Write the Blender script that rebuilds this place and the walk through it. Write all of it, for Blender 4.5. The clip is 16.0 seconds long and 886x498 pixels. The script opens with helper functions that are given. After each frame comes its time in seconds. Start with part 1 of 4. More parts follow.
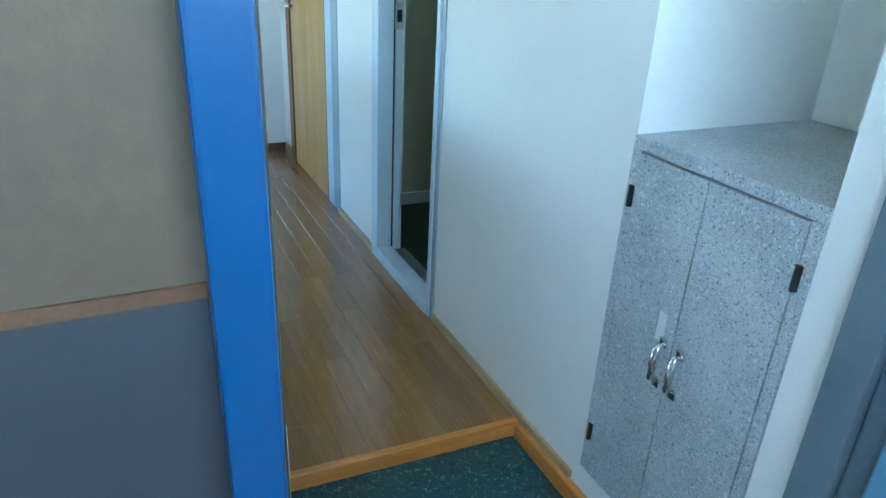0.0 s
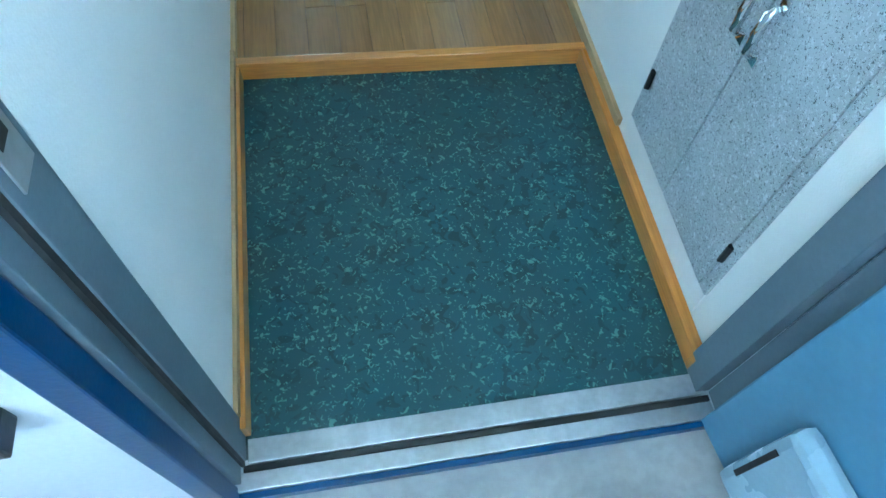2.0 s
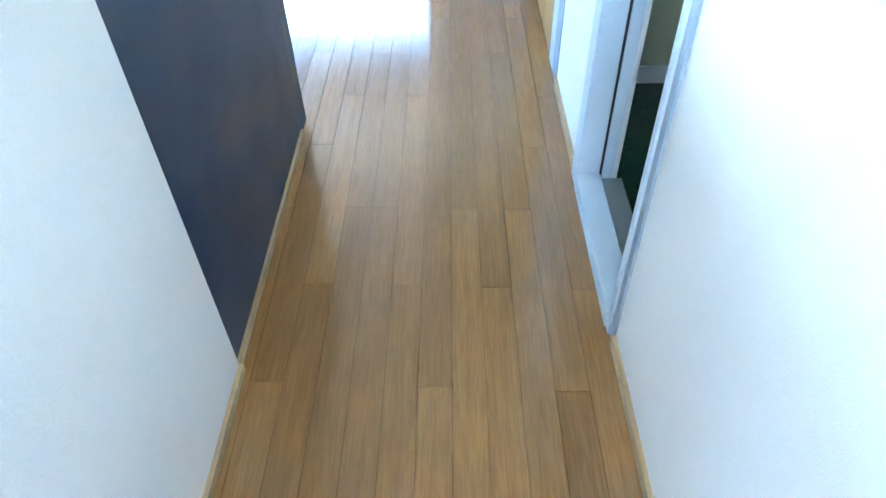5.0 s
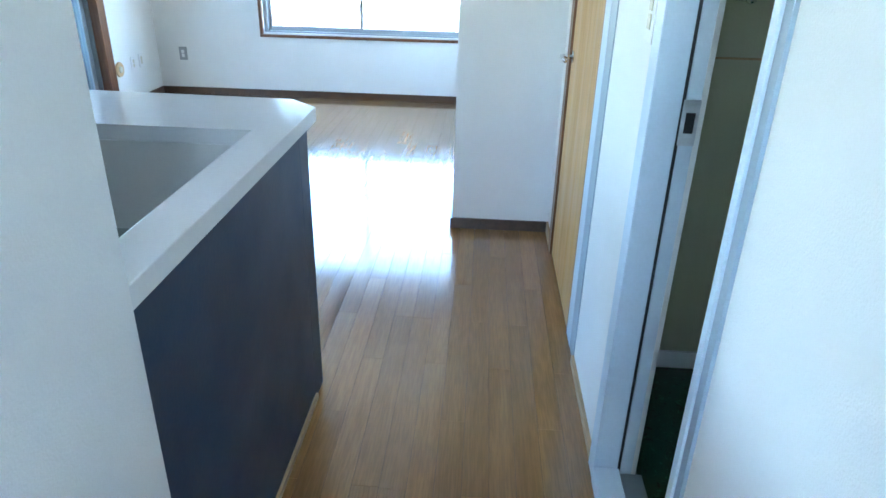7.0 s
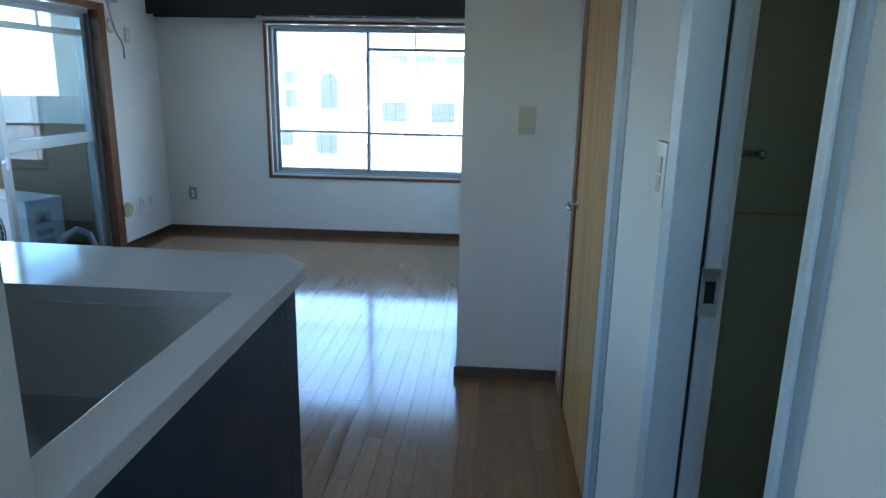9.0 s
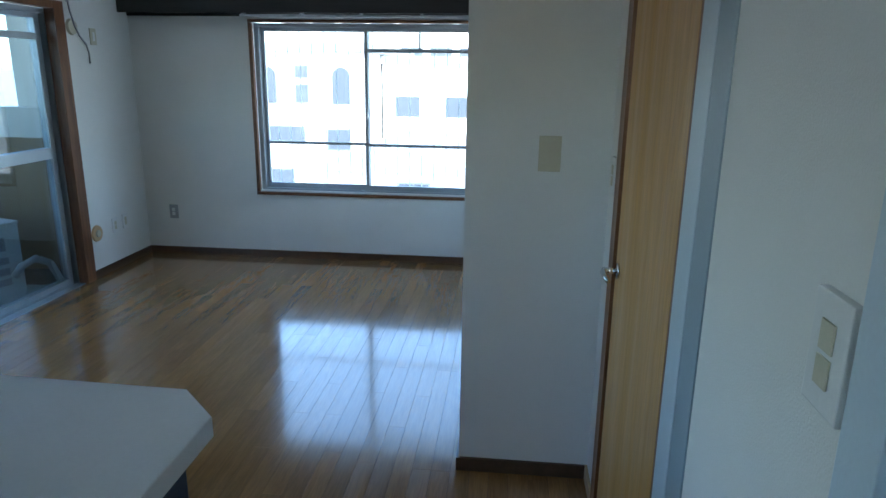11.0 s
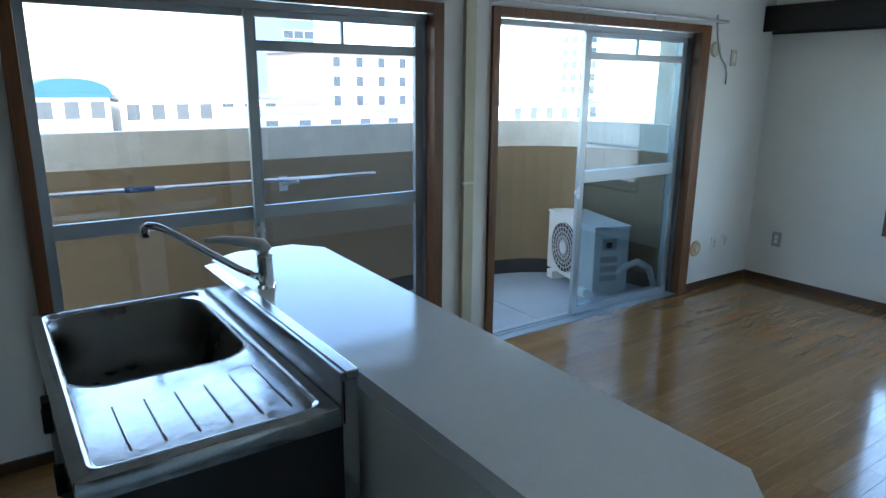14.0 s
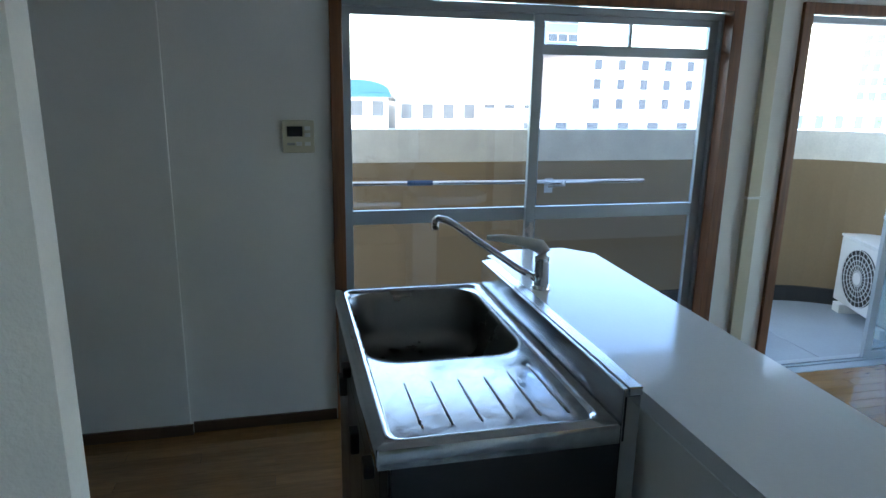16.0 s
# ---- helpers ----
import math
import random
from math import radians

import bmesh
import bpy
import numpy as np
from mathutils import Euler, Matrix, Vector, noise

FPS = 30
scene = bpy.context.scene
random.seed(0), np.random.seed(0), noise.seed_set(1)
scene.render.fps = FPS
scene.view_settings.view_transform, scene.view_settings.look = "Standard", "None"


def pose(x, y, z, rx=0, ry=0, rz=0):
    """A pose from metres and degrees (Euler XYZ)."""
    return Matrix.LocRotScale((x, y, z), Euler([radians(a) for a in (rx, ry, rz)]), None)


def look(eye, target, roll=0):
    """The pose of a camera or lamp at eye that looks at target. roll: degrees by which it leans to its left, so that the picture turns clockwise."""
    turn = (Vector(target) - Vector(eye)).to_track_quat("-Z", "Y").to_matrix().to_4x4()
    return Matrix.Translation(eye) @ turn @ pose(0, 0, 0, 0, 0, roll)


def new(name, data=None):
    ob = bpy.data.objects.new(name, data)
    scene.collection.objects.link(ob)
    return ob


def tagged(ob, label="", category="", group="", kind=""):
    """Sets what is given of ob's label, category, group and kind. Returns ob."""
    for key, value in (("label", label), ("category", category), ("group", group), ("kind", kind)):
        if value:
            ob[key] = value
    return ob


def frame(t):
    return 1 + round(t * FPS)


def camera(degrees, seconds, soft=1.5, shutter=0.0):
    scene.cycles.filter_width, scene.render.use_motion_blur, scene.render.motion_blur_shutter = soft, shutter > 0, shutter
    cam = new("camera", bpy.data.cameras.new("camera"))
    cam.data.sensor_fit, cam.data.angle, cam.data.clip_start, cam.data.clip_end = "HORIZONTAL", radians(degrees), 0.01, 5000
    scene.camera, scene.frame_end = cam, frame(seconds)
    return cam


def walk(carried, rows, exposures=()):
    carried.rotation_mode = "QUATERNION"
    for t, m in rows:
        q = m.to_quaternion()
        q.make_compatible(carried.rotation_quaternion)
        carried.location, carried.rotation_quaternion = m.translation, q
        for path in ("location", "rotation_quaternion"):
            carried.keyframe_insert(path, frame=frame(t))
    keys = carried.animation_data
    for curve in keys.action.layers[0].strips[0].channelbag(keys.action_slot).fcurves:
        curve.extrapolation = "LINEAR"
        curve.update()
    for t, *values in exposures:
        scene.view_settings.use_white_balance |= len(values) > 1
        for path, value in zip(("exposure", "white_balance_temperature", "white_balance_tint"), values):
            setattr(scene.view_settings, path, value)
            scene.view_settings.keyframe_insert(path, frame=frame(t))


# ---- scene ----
cam = camera(67.5, 16.0)
PATH = [
    (0, (-0.938, -1.303, 1.274), (-0.127, 0.327, 0.444), 2.9),
    (0.5, (-0.83, -1.274, 1.278), (0.121, 0.211, 0.335), 1.9),
    (1, (-0.759, -1.248, 1.247), (-0.091, 0.236, 0.084), 3.3),
    (1.5, (-0.671, -1.21, 1.176), (-0.305, 0.007, -0.368), 4.1),
    (2, (-0.622, -1.166, 1.147), (-0.368, -0.186, -0.577), 5.9),
    (2.5, (-0.578, -1.048, 1.139), (-0.405, -0.068, -0.596), 6.3),
    (3, (-0.52, -0.89, 1.161), (-0.384, 0.163, -0.534), 2.5),
    (3.5, (-0.442, -0.711, 1.184), (-0.351, 0.426, -0.459), 3.0),
    (4, (-0.368, -0.534, 1.195), (-0.401, 0.701, -0.377), -3.0),
    (6.5, (-0.375, -0.239, 1.346), (-0.445, 1.482, 0.329), 1.3),
    (7, (-0.373, -0.231, 1.369), (-0.469, 1.579, 0.522), 1.5),
    (7.5, (-0.359, -0.218, 1.389), (-0.469, 1.652, 0.689), 0.7),
    (8, (-0.348, -0.205, 1.403), (-0.482, 1.707, 0.83), 1.3),
    (8.5, (-0.338, -0.178, 1.405), (-0.493, 1.748, 0.888), 0.9),
    (9, (-0.356, -0.058, 1.409), (-0.495, 1.876, 0.922), 1.1),
    (11.5, (-0.342, 0.784, 1.53), (-0.573, 2.702, 1.013), 0.5),
    (12, (-0.332, 0.856, 1.534), (-0.851, 2.717, 1.016), 0.9),
    (12.5, (-0.353, 0.882, 1.527), (-1.303, 2.565, 1.013), 0.4),
    (13, (-0.378, 0.849, 1.534), (-1.572, 2.373, 1.033), 0.5),
    (13.5, (-0.407, 0.814, 1.536), (-1.819, 2.142, 1.044), 0.5),
    (14, (-0.435, 0.782, 1.538), (-2.027, 1.891, 1.054), 0.5),
    (14.5, (-0.44, 0.762, 1.541), (-2.157, 1.665, 1.055), 0.9),
    (15, (-0.463, 0.739, 1.546), (-2.259, 1.471, 1.058), 0.9),
    (15.5, (-0.483, 0.709, 1.544), (-2.332, 1.299, 1.062), 1.2),
    (16, (-0.5, 0.69, 1.541), (-2.386, 1.145, 1.055), 1.0),
]
EXPOSURES = [(0, 5.1, 5500, -8), (1.5, 5.6, 5200, -15), (2.5, 5.9, 5300, -13), (4.2, 6.5, 5750, 2), (6.5, 5.9, 6050, 4), (7.5, 4.95, 5500, 2), (9.0, 3.75, 5600, 2), (11.5, 3.5, 5800, 1), (13, 3.65, 5950, 1), (16, 4.0, 6150, 3)]
walk(cam, [(t, look(eye, target, roll)) for t, eye, target, roll in PATH], EXPOSURES)

# ---- light: hazy daylight, sun behind the building ----
world = bpy.data.worlds.new("sky")
scene.world = world
world.use_nodes = True
wn = world.node_tree
sky = wn.nodes.new("ShaderNodeTexSky")
sky.sky_type = "NISHITA"
sky.sun_disc = False
sky.sun_elevation = radians(45.6)
sky.sun_rotation = radians(135)
sky.air_density, sky.dust_density = 1.0, 1.5
wn.links.new(sky.outputs[0], wn.nodes["Background"].inputs[0])
wn.nodes["Background"].inputs[1].default_value = 0.15
sun = new("sun", bpy.data.lights.new("sun", "SUN"))
sun.data.energy, sun.data.angle, sun.data.color = 1.5, radians(10), (1.0, 0.95, 0.88)
sun.matrix_world = look((36, -36, 52), (0, 0, 0))


# ---- materials ----
def nodes_of(name, rough=0.6, metal=0.0):
    m = bpy.data.materials.new(name)
    m.use_nodes = True
    t = m.node_tree
    b = t.nodes["Principled BSDF"]
    b.inputs["Roughness"].default_value = rough
    b.inputs["Metallic"].default_value = metal
    tc = t.nodes.new("ShaderNodeTexCoord")
    mp = t.nodes.new("ShaderNodeMapping")
    t.links.new(tc.outputs["Object"], mp.inputs[0])
    return m, t, b, mp


def noise_node(t, mp, scale, detail=4.0, rough=0.55):
    n = t.nodes.new("ShaderNodeTexNoise")
    n.inputs["Scale"].default_value = scale
    n.inputs["Detail"].default_value = detail
    n.inputs["Roughness"].default_value = rough
    t.links.new(mp.outputs[0], n.inputs["Vector"])
    return n


def ramp(t, src, stops):
    r = t.nodes.new("ShaderNodeValToRGB")
    e = r.color_ramp.elements
    while len(e) < len(stops):
        e.new(0.5)
    for q, (p, col) in zip(e, stops):
        q.position = p
        q.color = (*col, 1) if len(col) == 3 else (col[0], col[0], col[0], 1)
    t.links.new(src, r.inputs[0])
    return r


def mix(t, fac, a, b, mode="MIX"):
    n = t.nodes.new("ShaderNodeMix")
    n.data_type, n.blend_type = "RGBA", mode
    for sock, v in ((0, fac), (6, a), (7, b)):
        if isinstance(v, (int, float)):
            n.inputs[sock].default_value = v
        elif isinstance(v, tuple):
            n.inputs[sock].default_value = (*v, 1)
        else:
            t.links.new(v, n.inputs[sock])
    return n.outputs[2]


def bump(t, b, src, strength, dist=0.002):
    n = t.nodes.new("ShaderNodeBump")
    n.inputs["Strength"].default_value = strength
    n.inputs["Distance"].default_value = dist
    t.links.new(src, n.inputs["Height"])
    t.links.new(n.outputs[0], b.inputs["Normal"])


def shade(c, k):
    return tuple(min(1, v * k) for v in c)


def plain(name, col, rough=0.5, metal=0.0, var=0.08, fine=120, coarse=3, bumps=0.15, stretch=(1, 1, 1), rvar=0.08):
    """Base colour with stains at a coarse and grain at a fine scale."""
    m, t, b, mp = nodes_of(name, rough, metal)
    mp.inputs["Scale"].default_value = stretch
    big, small = noise_node(t, mp, coarse), noise_node(t, mp, fine)
    c1 = ramp(t, big.outputs[0], [(0.3, shade(col, 1 - var)), (0.7, shade(col, 1 + var * 0.5))])
    c2 = ramp(t, small.outputs[0], [(0.35, (1 - var * 0.6,) * 3), (0.65, (1.0,) * 3)])
    t.links.new(mix(t, 1.0, c1.outputs[0], c2.outputs[0], "MULTIPLY"), b.inputs["Base Color"])
    rr = ramp(t, big.outputs[0], [(0.3, (max(0.02, rough - rvar),) * 3), (0.7, (min(1, rough + rvar),) * 3)])
    t.links.new(rr.outputs[0], b.inputs["Roughness"])
    if bumps:
        bump(t, b, small.outputs[0], bumps)
    return m


def wood(name, col, dark, rough=0.3, axis="y", grain=1.0, coat=0.0, per_object=False):
    m, t, b, mp = nodes_of(name, rough)
    sc = {"x": (1.2, 22, 22), "y": (22, 1.2, 22), "z": (22, 22, 1.2)}[axis]
    mp.inputs["Scale"].default_value = sc
    info = t.nodes.new("ShaderNodeObjectInfo")
    if per_object:
        add = t.nodes.new("ShaderNodeVectorMath")
        add.operation = "ADD"
        mul = t.nodes.new("ShaderNodeMath")
        mul.operation = "MULTIPLY"
        mul.inputs[1].default_value = 60
        t.links.new(info.outputs["Random"], mul.inputs[0])
        t.links.new(mul.outputs[0], add.inputs[1])
        t.links.new(mp.outputs[0], add.inputs[0])
        src = add
    else:
        src = mp
    n = noise_node(t, src, 1.6 * grain, 6, 0.62)
    f = noise_node(t, src, 9 * grain, 3)
    c = ramp(t, n.outputs[0], [(0.3, dark), (0.62, col)])
    g = ramp(t, f.outputs[0], [(0.4, (0.82,) * 3), (0.6, (1.0,) * 3)])
    o = mix(t, 1.0, c.outputs[0], g.outputs[0], "MULTIPLY")
    if per_object:
        v = ramp(t, info.outputs["Random"], [(0.0, (0.84, 0.82, 0.80)), (0.5, (0.96, 0.96, 0.96)), (1.0, (1.1, 1.1, 1.08))])
        o = mix(t, 1.0, o, v.outputs[0], "MULTIPLY")
    t.links.new(o, b.inputs["Base Color"])
    wn2 = noise_node(t, src, 0.5, 3)
    rr = ramp(t, wn2.outputs[0], [(0.35, (rough * 0.75,) * 3), (0.7, (rough * 1.35,) * 3)])
    t.links.new(rr.outputs[0], b.inputs["Roughness"])
    if not per_object:
        bump(t, b, f.outputs[0], 0.05, 0.001)
    if coat:
        b.inputs["Coat Weight"].default_value = coat
        b.inputs["Coat Roughness"].default_value = 0.08
    return m


def speckled(name, base, dark, light, rough, s1, s2, cut1=0.62, cut2=0.62):
    """Ground with small dark and light chips."""
    m, t, b, mp = nodes_of(name, rough)
    big = noise_node(t, mp, 6)
    c = ramp(t, big.outputs[0], [(0.3, shade(base, 0.8)), (0.7, shade(base, 1.15))]).outputs[0]
    for col, s, cut in ((dark, s1, cut1), (light, s2, cut2)):
        w = noise_node(t, mp, s, 2.0, 0.5)
        w.inputs["Distortion"].default_value = 1.2
        r = ramp(t, w.outputs[0], [(cut, (0.0,) * 3), (cut + 0.03, (1.0,) * 3)])
        c = mix(t, r.outputs[0], c, col)
    t.links.new(c, b.inputs["Base Color"])
    f = noise_node(t, mp, 150)
    bump(t, b, f.outputs[0], 0.12, 0.001)
    return m


def glass_mat(name, tint=(0.97, 0.99, 1.0)):
    m = bpy.data.materials.new(name)
    m.use_nodes = True
    t = m.node_tree
    t.nodes.remove(t.nodes["Principled BSDF"])
    tr, gl = t.nodes.new("ShaderNodeBsdfTransparent"), t.nodes.new("ShaderNodeBsdfGlossy")
    tr.inputs[0].default_value = (*tint, 1)
    gl.inputs["Roughness"].default_value = 0.01
    lw, mx = t.nodes.new("ShaderNodeLayerWeight"), t.nodes.new("ShaderNodeMixShader")
    lw.inputs[0].default_value = 0.5
    pw, ad = t.nodes.new("ShaderNodeMath"), t.nodes.new("ShaderNodeMath")
    pw.operation, ad.operation = "POWER", "MULTIPLY_ADD"
    pw.inputs[1].default_value = 4.5
    ad.inputs[1].default_value, ad.inputs[2].default_value = 0.85, 0.07
    t.links.new(lw.outputs["Facing"], pw.inputs[0])
    t.links.new(pw.outputs[0], ad.inputs[0])
    t.links.new(ad.outputs[0], mx.inputs[0])
    t.links.new(tr.outputs[0], mx.inputs[1])
    t.links.new(gl.outputs[0], mx.inputs[2])
    t.links.new(mx.outputs[0], t.nodes["Material Output"].inputs[0])
    return m


WALLP = plain("white_wallpaper", (0.78, 0.775, 0.74), 0.75, var=0.04, fine=260, coarse=2.5, bumps=0.35)
CEIL = plain("ceiling_paper", (0.78, 0.77, 0.74), 0.8, var=0.04, fine=200)
WASHP = plain("cream_wash_wall", (0.50, 0.50, 0.33), 0.6, var=0.05, fine=150)
OUTER = plain("landing_white_paint", (0.62, 0.64, 0.68), 0.6, var=0.08, fine=90, bumps=0.3)
# Slate and tan are darkened to carry shade that the landing light lacks.
SLATE = plain("shaded_slate_grey_paint", (0.021, 0.024, 0.028), 0.55, var=0.1)
TAN = plain("shaded_tan_stone_paint", (0.062, 0.046, 0.025), 0.75, var=0.2, fine=60, coarse=8, bumps=0.4)
BLUE = plain("blue_gloss_paint", (0.005, 0.042, 0.12), 0.32, var=0.08, coarse=7, rvar=0.02)
DOORBLUE = plain("pale_blue_door_paint", (0.12, 0.25, 0.36), 0.38, var=0.12, coarse=4, fine=60)
MAILP = plain("whitish_blue_paint", (0.34, 0.46, 0.54), 0.3, var=0.08, coarse=5)
STEELP = plain("grey_frame_paint", (0.14, 0.18, 0.21), 0.4, var=0.12, coarse=6)
SILLMETAL = plain("worn_aluminium", (0.62, 0.64, 0.66), 0.38, 0.85, var=0.2, coarse=14, fine=70)
TERR = speckled("speckled_grey_laminate", (0.42, 0.45, 0.46), (0.09, 0.10, 0.11), (0.58, 0.61, 0.63), 0.35, 230, 170, 0.60, 0.59)
TEAL = speckled("teal_flecked_vinyl", (0.021, 0.068, 0.076), (0.009, 0.036, 0.042), (0.13, 0.24, 0.205), 0.42, 32, 85, 0.57, 0.61)
GREEN = speckled("dark_green_vinyl", (0.012, 0.075, 0.045), (0.006, 0.03, 0.02), (0.03, 0.14, 0.09), 0.4, 40, 60)
KERB = wood("varnished_kerb_wood", (0.62, 0.27, 0.055), (0.48, 0.19, 0.035), 0.3, "x", coat=0.3)
KERBY = wood("varnished_kerb_wood_side", (0.62, 0.27, 0.055), (0.48, 0.19, 0.035), 0.3, "y", coat=0.3)
PLANK = wood("floor_plank_wood", (0.315, 0.165, 0.054), (0.265, 0.132, 0.040), 0.17, "y", coat=0.6, per_object=True)
GAPM = plain("dark_joint", (0.06, 0.03, 0.015), 0.7)
BASE = wood("baseboard_wood", (0.095, 0.050, 0.024), (0.062, 0.032, 0.015), 0.4, "y")
BASELIGHT = wood("pale_edge_wood", (0.50, 0.36, 0.19), (0.40, 0.27, 0.13), 0.4, "y")
BROWN = wood("brown_frame_wood", (0.21, 0.085, 0.03), (0.12, 0.046, 0.016), 0.4, "z")
DARKB = wood("black_brown_beam", (0.016, 0.011, 0.009), (0.009, 0.007, 0.006), 0.55, "x")
DOORW = wood("honey_door_veneer", (0.60, 0.345, 0.115), (0.53, 0.29, 0.09), 0.38, "z")
LAM = plain("white_counter_laminate", (0.79, 0.80, 0.79), 0.10, var=0.04, coarse=3, fine=100, bumps=0.015, rvar=0.03)
NAVY = plain("navy_panel_laminate", (0.010, 0.035, 0.074), 0.4, var=0.12, coarse=4, fine=90)
FRAMEW = plain("pale_blue_door_frame", (0.55, 0.64, 0.70), 0.4, var=0.06)
WHITE = plain("white_plastic", (0.75, 0.75, 0.73), 0.4, var=0.05)
IVORY = plain("ivory_plastic", (0.58, 0.54, 0.40), 0.42, var=0.06)
GREYBL = plain("grey_blue_paint", (0.30, 0.37, 0.42), 0.45, var=0.06)
GREYPL = plain("grey_plastic", (0.33, 0.34, 0.34), 0.45, var=0.06)
PEACH = plain("peach_plastic", (0.62, 0.42, 0.22), 0.45, var=0.06)
BLACK = plain("black_plastic", (0.012, 0.012, 0.014), 0.4, var=0.1)
RUBBER = plain("black_rubber", (0.02, 0.02, 0.02), 0.7, var=0.2, coarse=20)
STEEL = plain("brushed_stainless", (0.60, 0.61, 0.62), 0.22, 1.0, var=0.05, coarse=5, fine=60, stretch=(1, 6, 6), bumps=0.03, rvar=0.03)
BOARD = plain("stained_stainless", (0.52, 0.55, 0.58), 0.16, 1.0, var=0.14, coarse=26, fine=90, bumps=0.07, rvar=0.09)
# Darker than the worktop's steel: the bowl's shade is in this colour.
BOWL = plain("shaded_bowl_steel", (0.22, 0.22, 0.215), 0.32, 1.0, var=0.08, coarse=6)
CHROME = plain("chrome", (0.75, 0.76, 0.78), 0.08, 1.0, var=0.04, bumps=0)
ALU = plain("grey_aluminium", (0.38, 0.42, 0.45), 0.4, 0.5, var=0.06)
DARKCAB = plain("dark_cabinet_side", (0.04, 0.04, 0.045), 0.3, var=0.10, rvar=0.02)
CABFRONT = plain("brown_cabinet_front", (0.07, 0.05, 0.035), 0.4, var=0.15)
STUCCO = plain("pale_stucco", (0.66, 0.62, 0.54), 0.85, var=0.12, fine=70, coarse=5, bumps=0.8)
PARAP = plain("tan_parapet_paint", (0.22, 0.155, 0.085), 0.8, var=0.08, fine=60, coarse=2, bumps=0.4)
CONC = plain("balcony_sheet_floor", (0.30, 0.34, 0.37), 0.6, var=0.1, fine=50, coarse=4)
LANDF = plain("landing_concrete", (0.36, 0.36, 0.35), 0.75, var=0.2, fine=50, coarse=7, bumps=0.5)
ACW = plain("white_enamel", (0.60, 0.61, 0.60), 0.4, var=0.06)
FARW = plain("far_white_wall", (0.66, 0.65, 0.62), 0.8, var=0.06, fine=2, coarse=0.2, bumps=0)
FARB = plain("far_beige_wall", (0.25, 0.195, 0.155), 0.8, var=0.06, fine=2, coarse=0.2, bumps=0)
FARBLUE = plain("far_blue_roof", (0.02, 0.09, 0.19), 0.5, var=0.1, fine=2, coarse=0.3, bumps=0)
FARPALE = plain("far_pale_blue_cladding", (0.16, 0.22, 0.28), 0.6, var=0.1, fine=2, coarse=0.3, bumps=0)
FARGREY = plain("far_grey_roof", (0.22, 0.23, 0.24), 0.7, var=0.1, fine=2, coarse=0.3, bumps=0)
FARGLASS = plain("far_window_glass", (0.068, 0.080, 0.095), 0.2, var=0.1, fine=3, coarse=0.5, bumps=0)
TOWN = plain("town_ground", (0.42, 0.42, 0.41), 0.9, var=0.25, fine=0.6, coarse=0.06, bumps=0)
LEAF = plain("leaf_green", (0.06, 0.10, 0.035), 0.7, var=0.3, fine=8, coarse=1)
BARK = plain("bark", (0.10, 0.08, 0.06), 0.9, var=0.2, fine=20)
GLASS = glass_mat("window_glass")
GLASSK = glass_mat("dusty_kitchen_glass", (0.68, 0.65, 0.63))
GLASSS = glass_mat("screened_kitchen_glass", (0.50, 0.53, 0.60))
GLASSL = glass_mat("dusty_living_glass", (0.62, 0.70, 0.74))

# ---- builders ----
ORG = {}


def box(bm, lo, hi, bev=0.0, m=None):
    vs = [bm.verts.new((x, y, z)) for x in (lo[0], hi[0]) for y in (lo[1], hi[1]) for z in (lo[2], hi[2])]
    fs = [bm.faces.new([vs[i] for i in q]) for q in ((0, 1, 3, 2), (4, 6, 7, 5), (0, 4, 5, 1), (2, 3, 7, 6), (0, 2, 6, 4), (1, 5, 7, 3))]
    if bev:
        es = {e for f in fs for e in f.edges}
        vs = list({v for r in bmesh.ops.bevel(bm, geom=list(es), offset=bev, segments=2, affect="EDGES", profile=0.6)["faces"] for v in r.verts})
    if m is not None:
        bmesh.ops.transform(bm, matrix=m, verts=vs)
    return vs


def bx(*boxes, bev=0.0):
    bm = bmesh.new()
    for lo, hi in boxes:
        box(bm, lo, hi, bev)
    return bm


def cyl(bm, a, b, r, r2=None, n=20):
    a, b = Vector(a), Vector(b)
    d = b - a
    m = Matrix.Translation((a + b) / 2) @ d.to_track_quat("Z", "Y").to_matrix().to_4x4()
    return bmesh.ops.create_cone(bm, cap_ends=True, segments=n, radius1=r, radius2=r if r2 is None else r2, depth=d.length, matrix=m)["verts"]


def prism(bm, pts, z0, z1, bev=0.0):
    lo, hi = [bm.verts.new((x, y, z0)) for x, y in pts], [bm.verts.new((x, y, z1)) for x, y in pts]
    k = len(pts)
    fs = [bm.faces.new(hi), bm.faces.new(lo[::-1])] + [bm.faces.new((lo[i], lo[(i + 1) % k], hi[(i + 1) % k], hi[i])) for i in range(k)]
    if bev:
        bmesh.ops.bevel(bm, geom=list({e for f in fs[:2] for e in f.edges}), offset=bev, segments=3, affect="EDGES", profile=0.5)


def tube(bm, pts, r, n=12):
    """A round bar through the points, its radius one value or one for each."""
    pts = [Vector(p) for p in pts]
    rs = r if isinstance(r, (list, tuple)) else [r] * len(pts)
    rings = []
    for i, p in enumerate(pts):
        d = (pts[min(i + 1, len(pts) - 1)] - pts[max(i - 1, 0)]).normalized()
        q = d.to_track_quat("Z", "Y")
        rings.append([bm.verts.new(p + q @ Vector((rs[i] * math.cos(2 * math.pi * k / n), rs[i] * math.sin(2 * math.pi * k / n), 0))) for k in range(n)])
    for a, b in zip(rings, rings[1:]):
        for k in range(n):
            bm.faces.new((a[k], a[(k + 1) % n], b[(k + 1) % n], b[k]))
    bm.faces.new(rings[0][::-1])
    bm.faces.new(rings[-1])


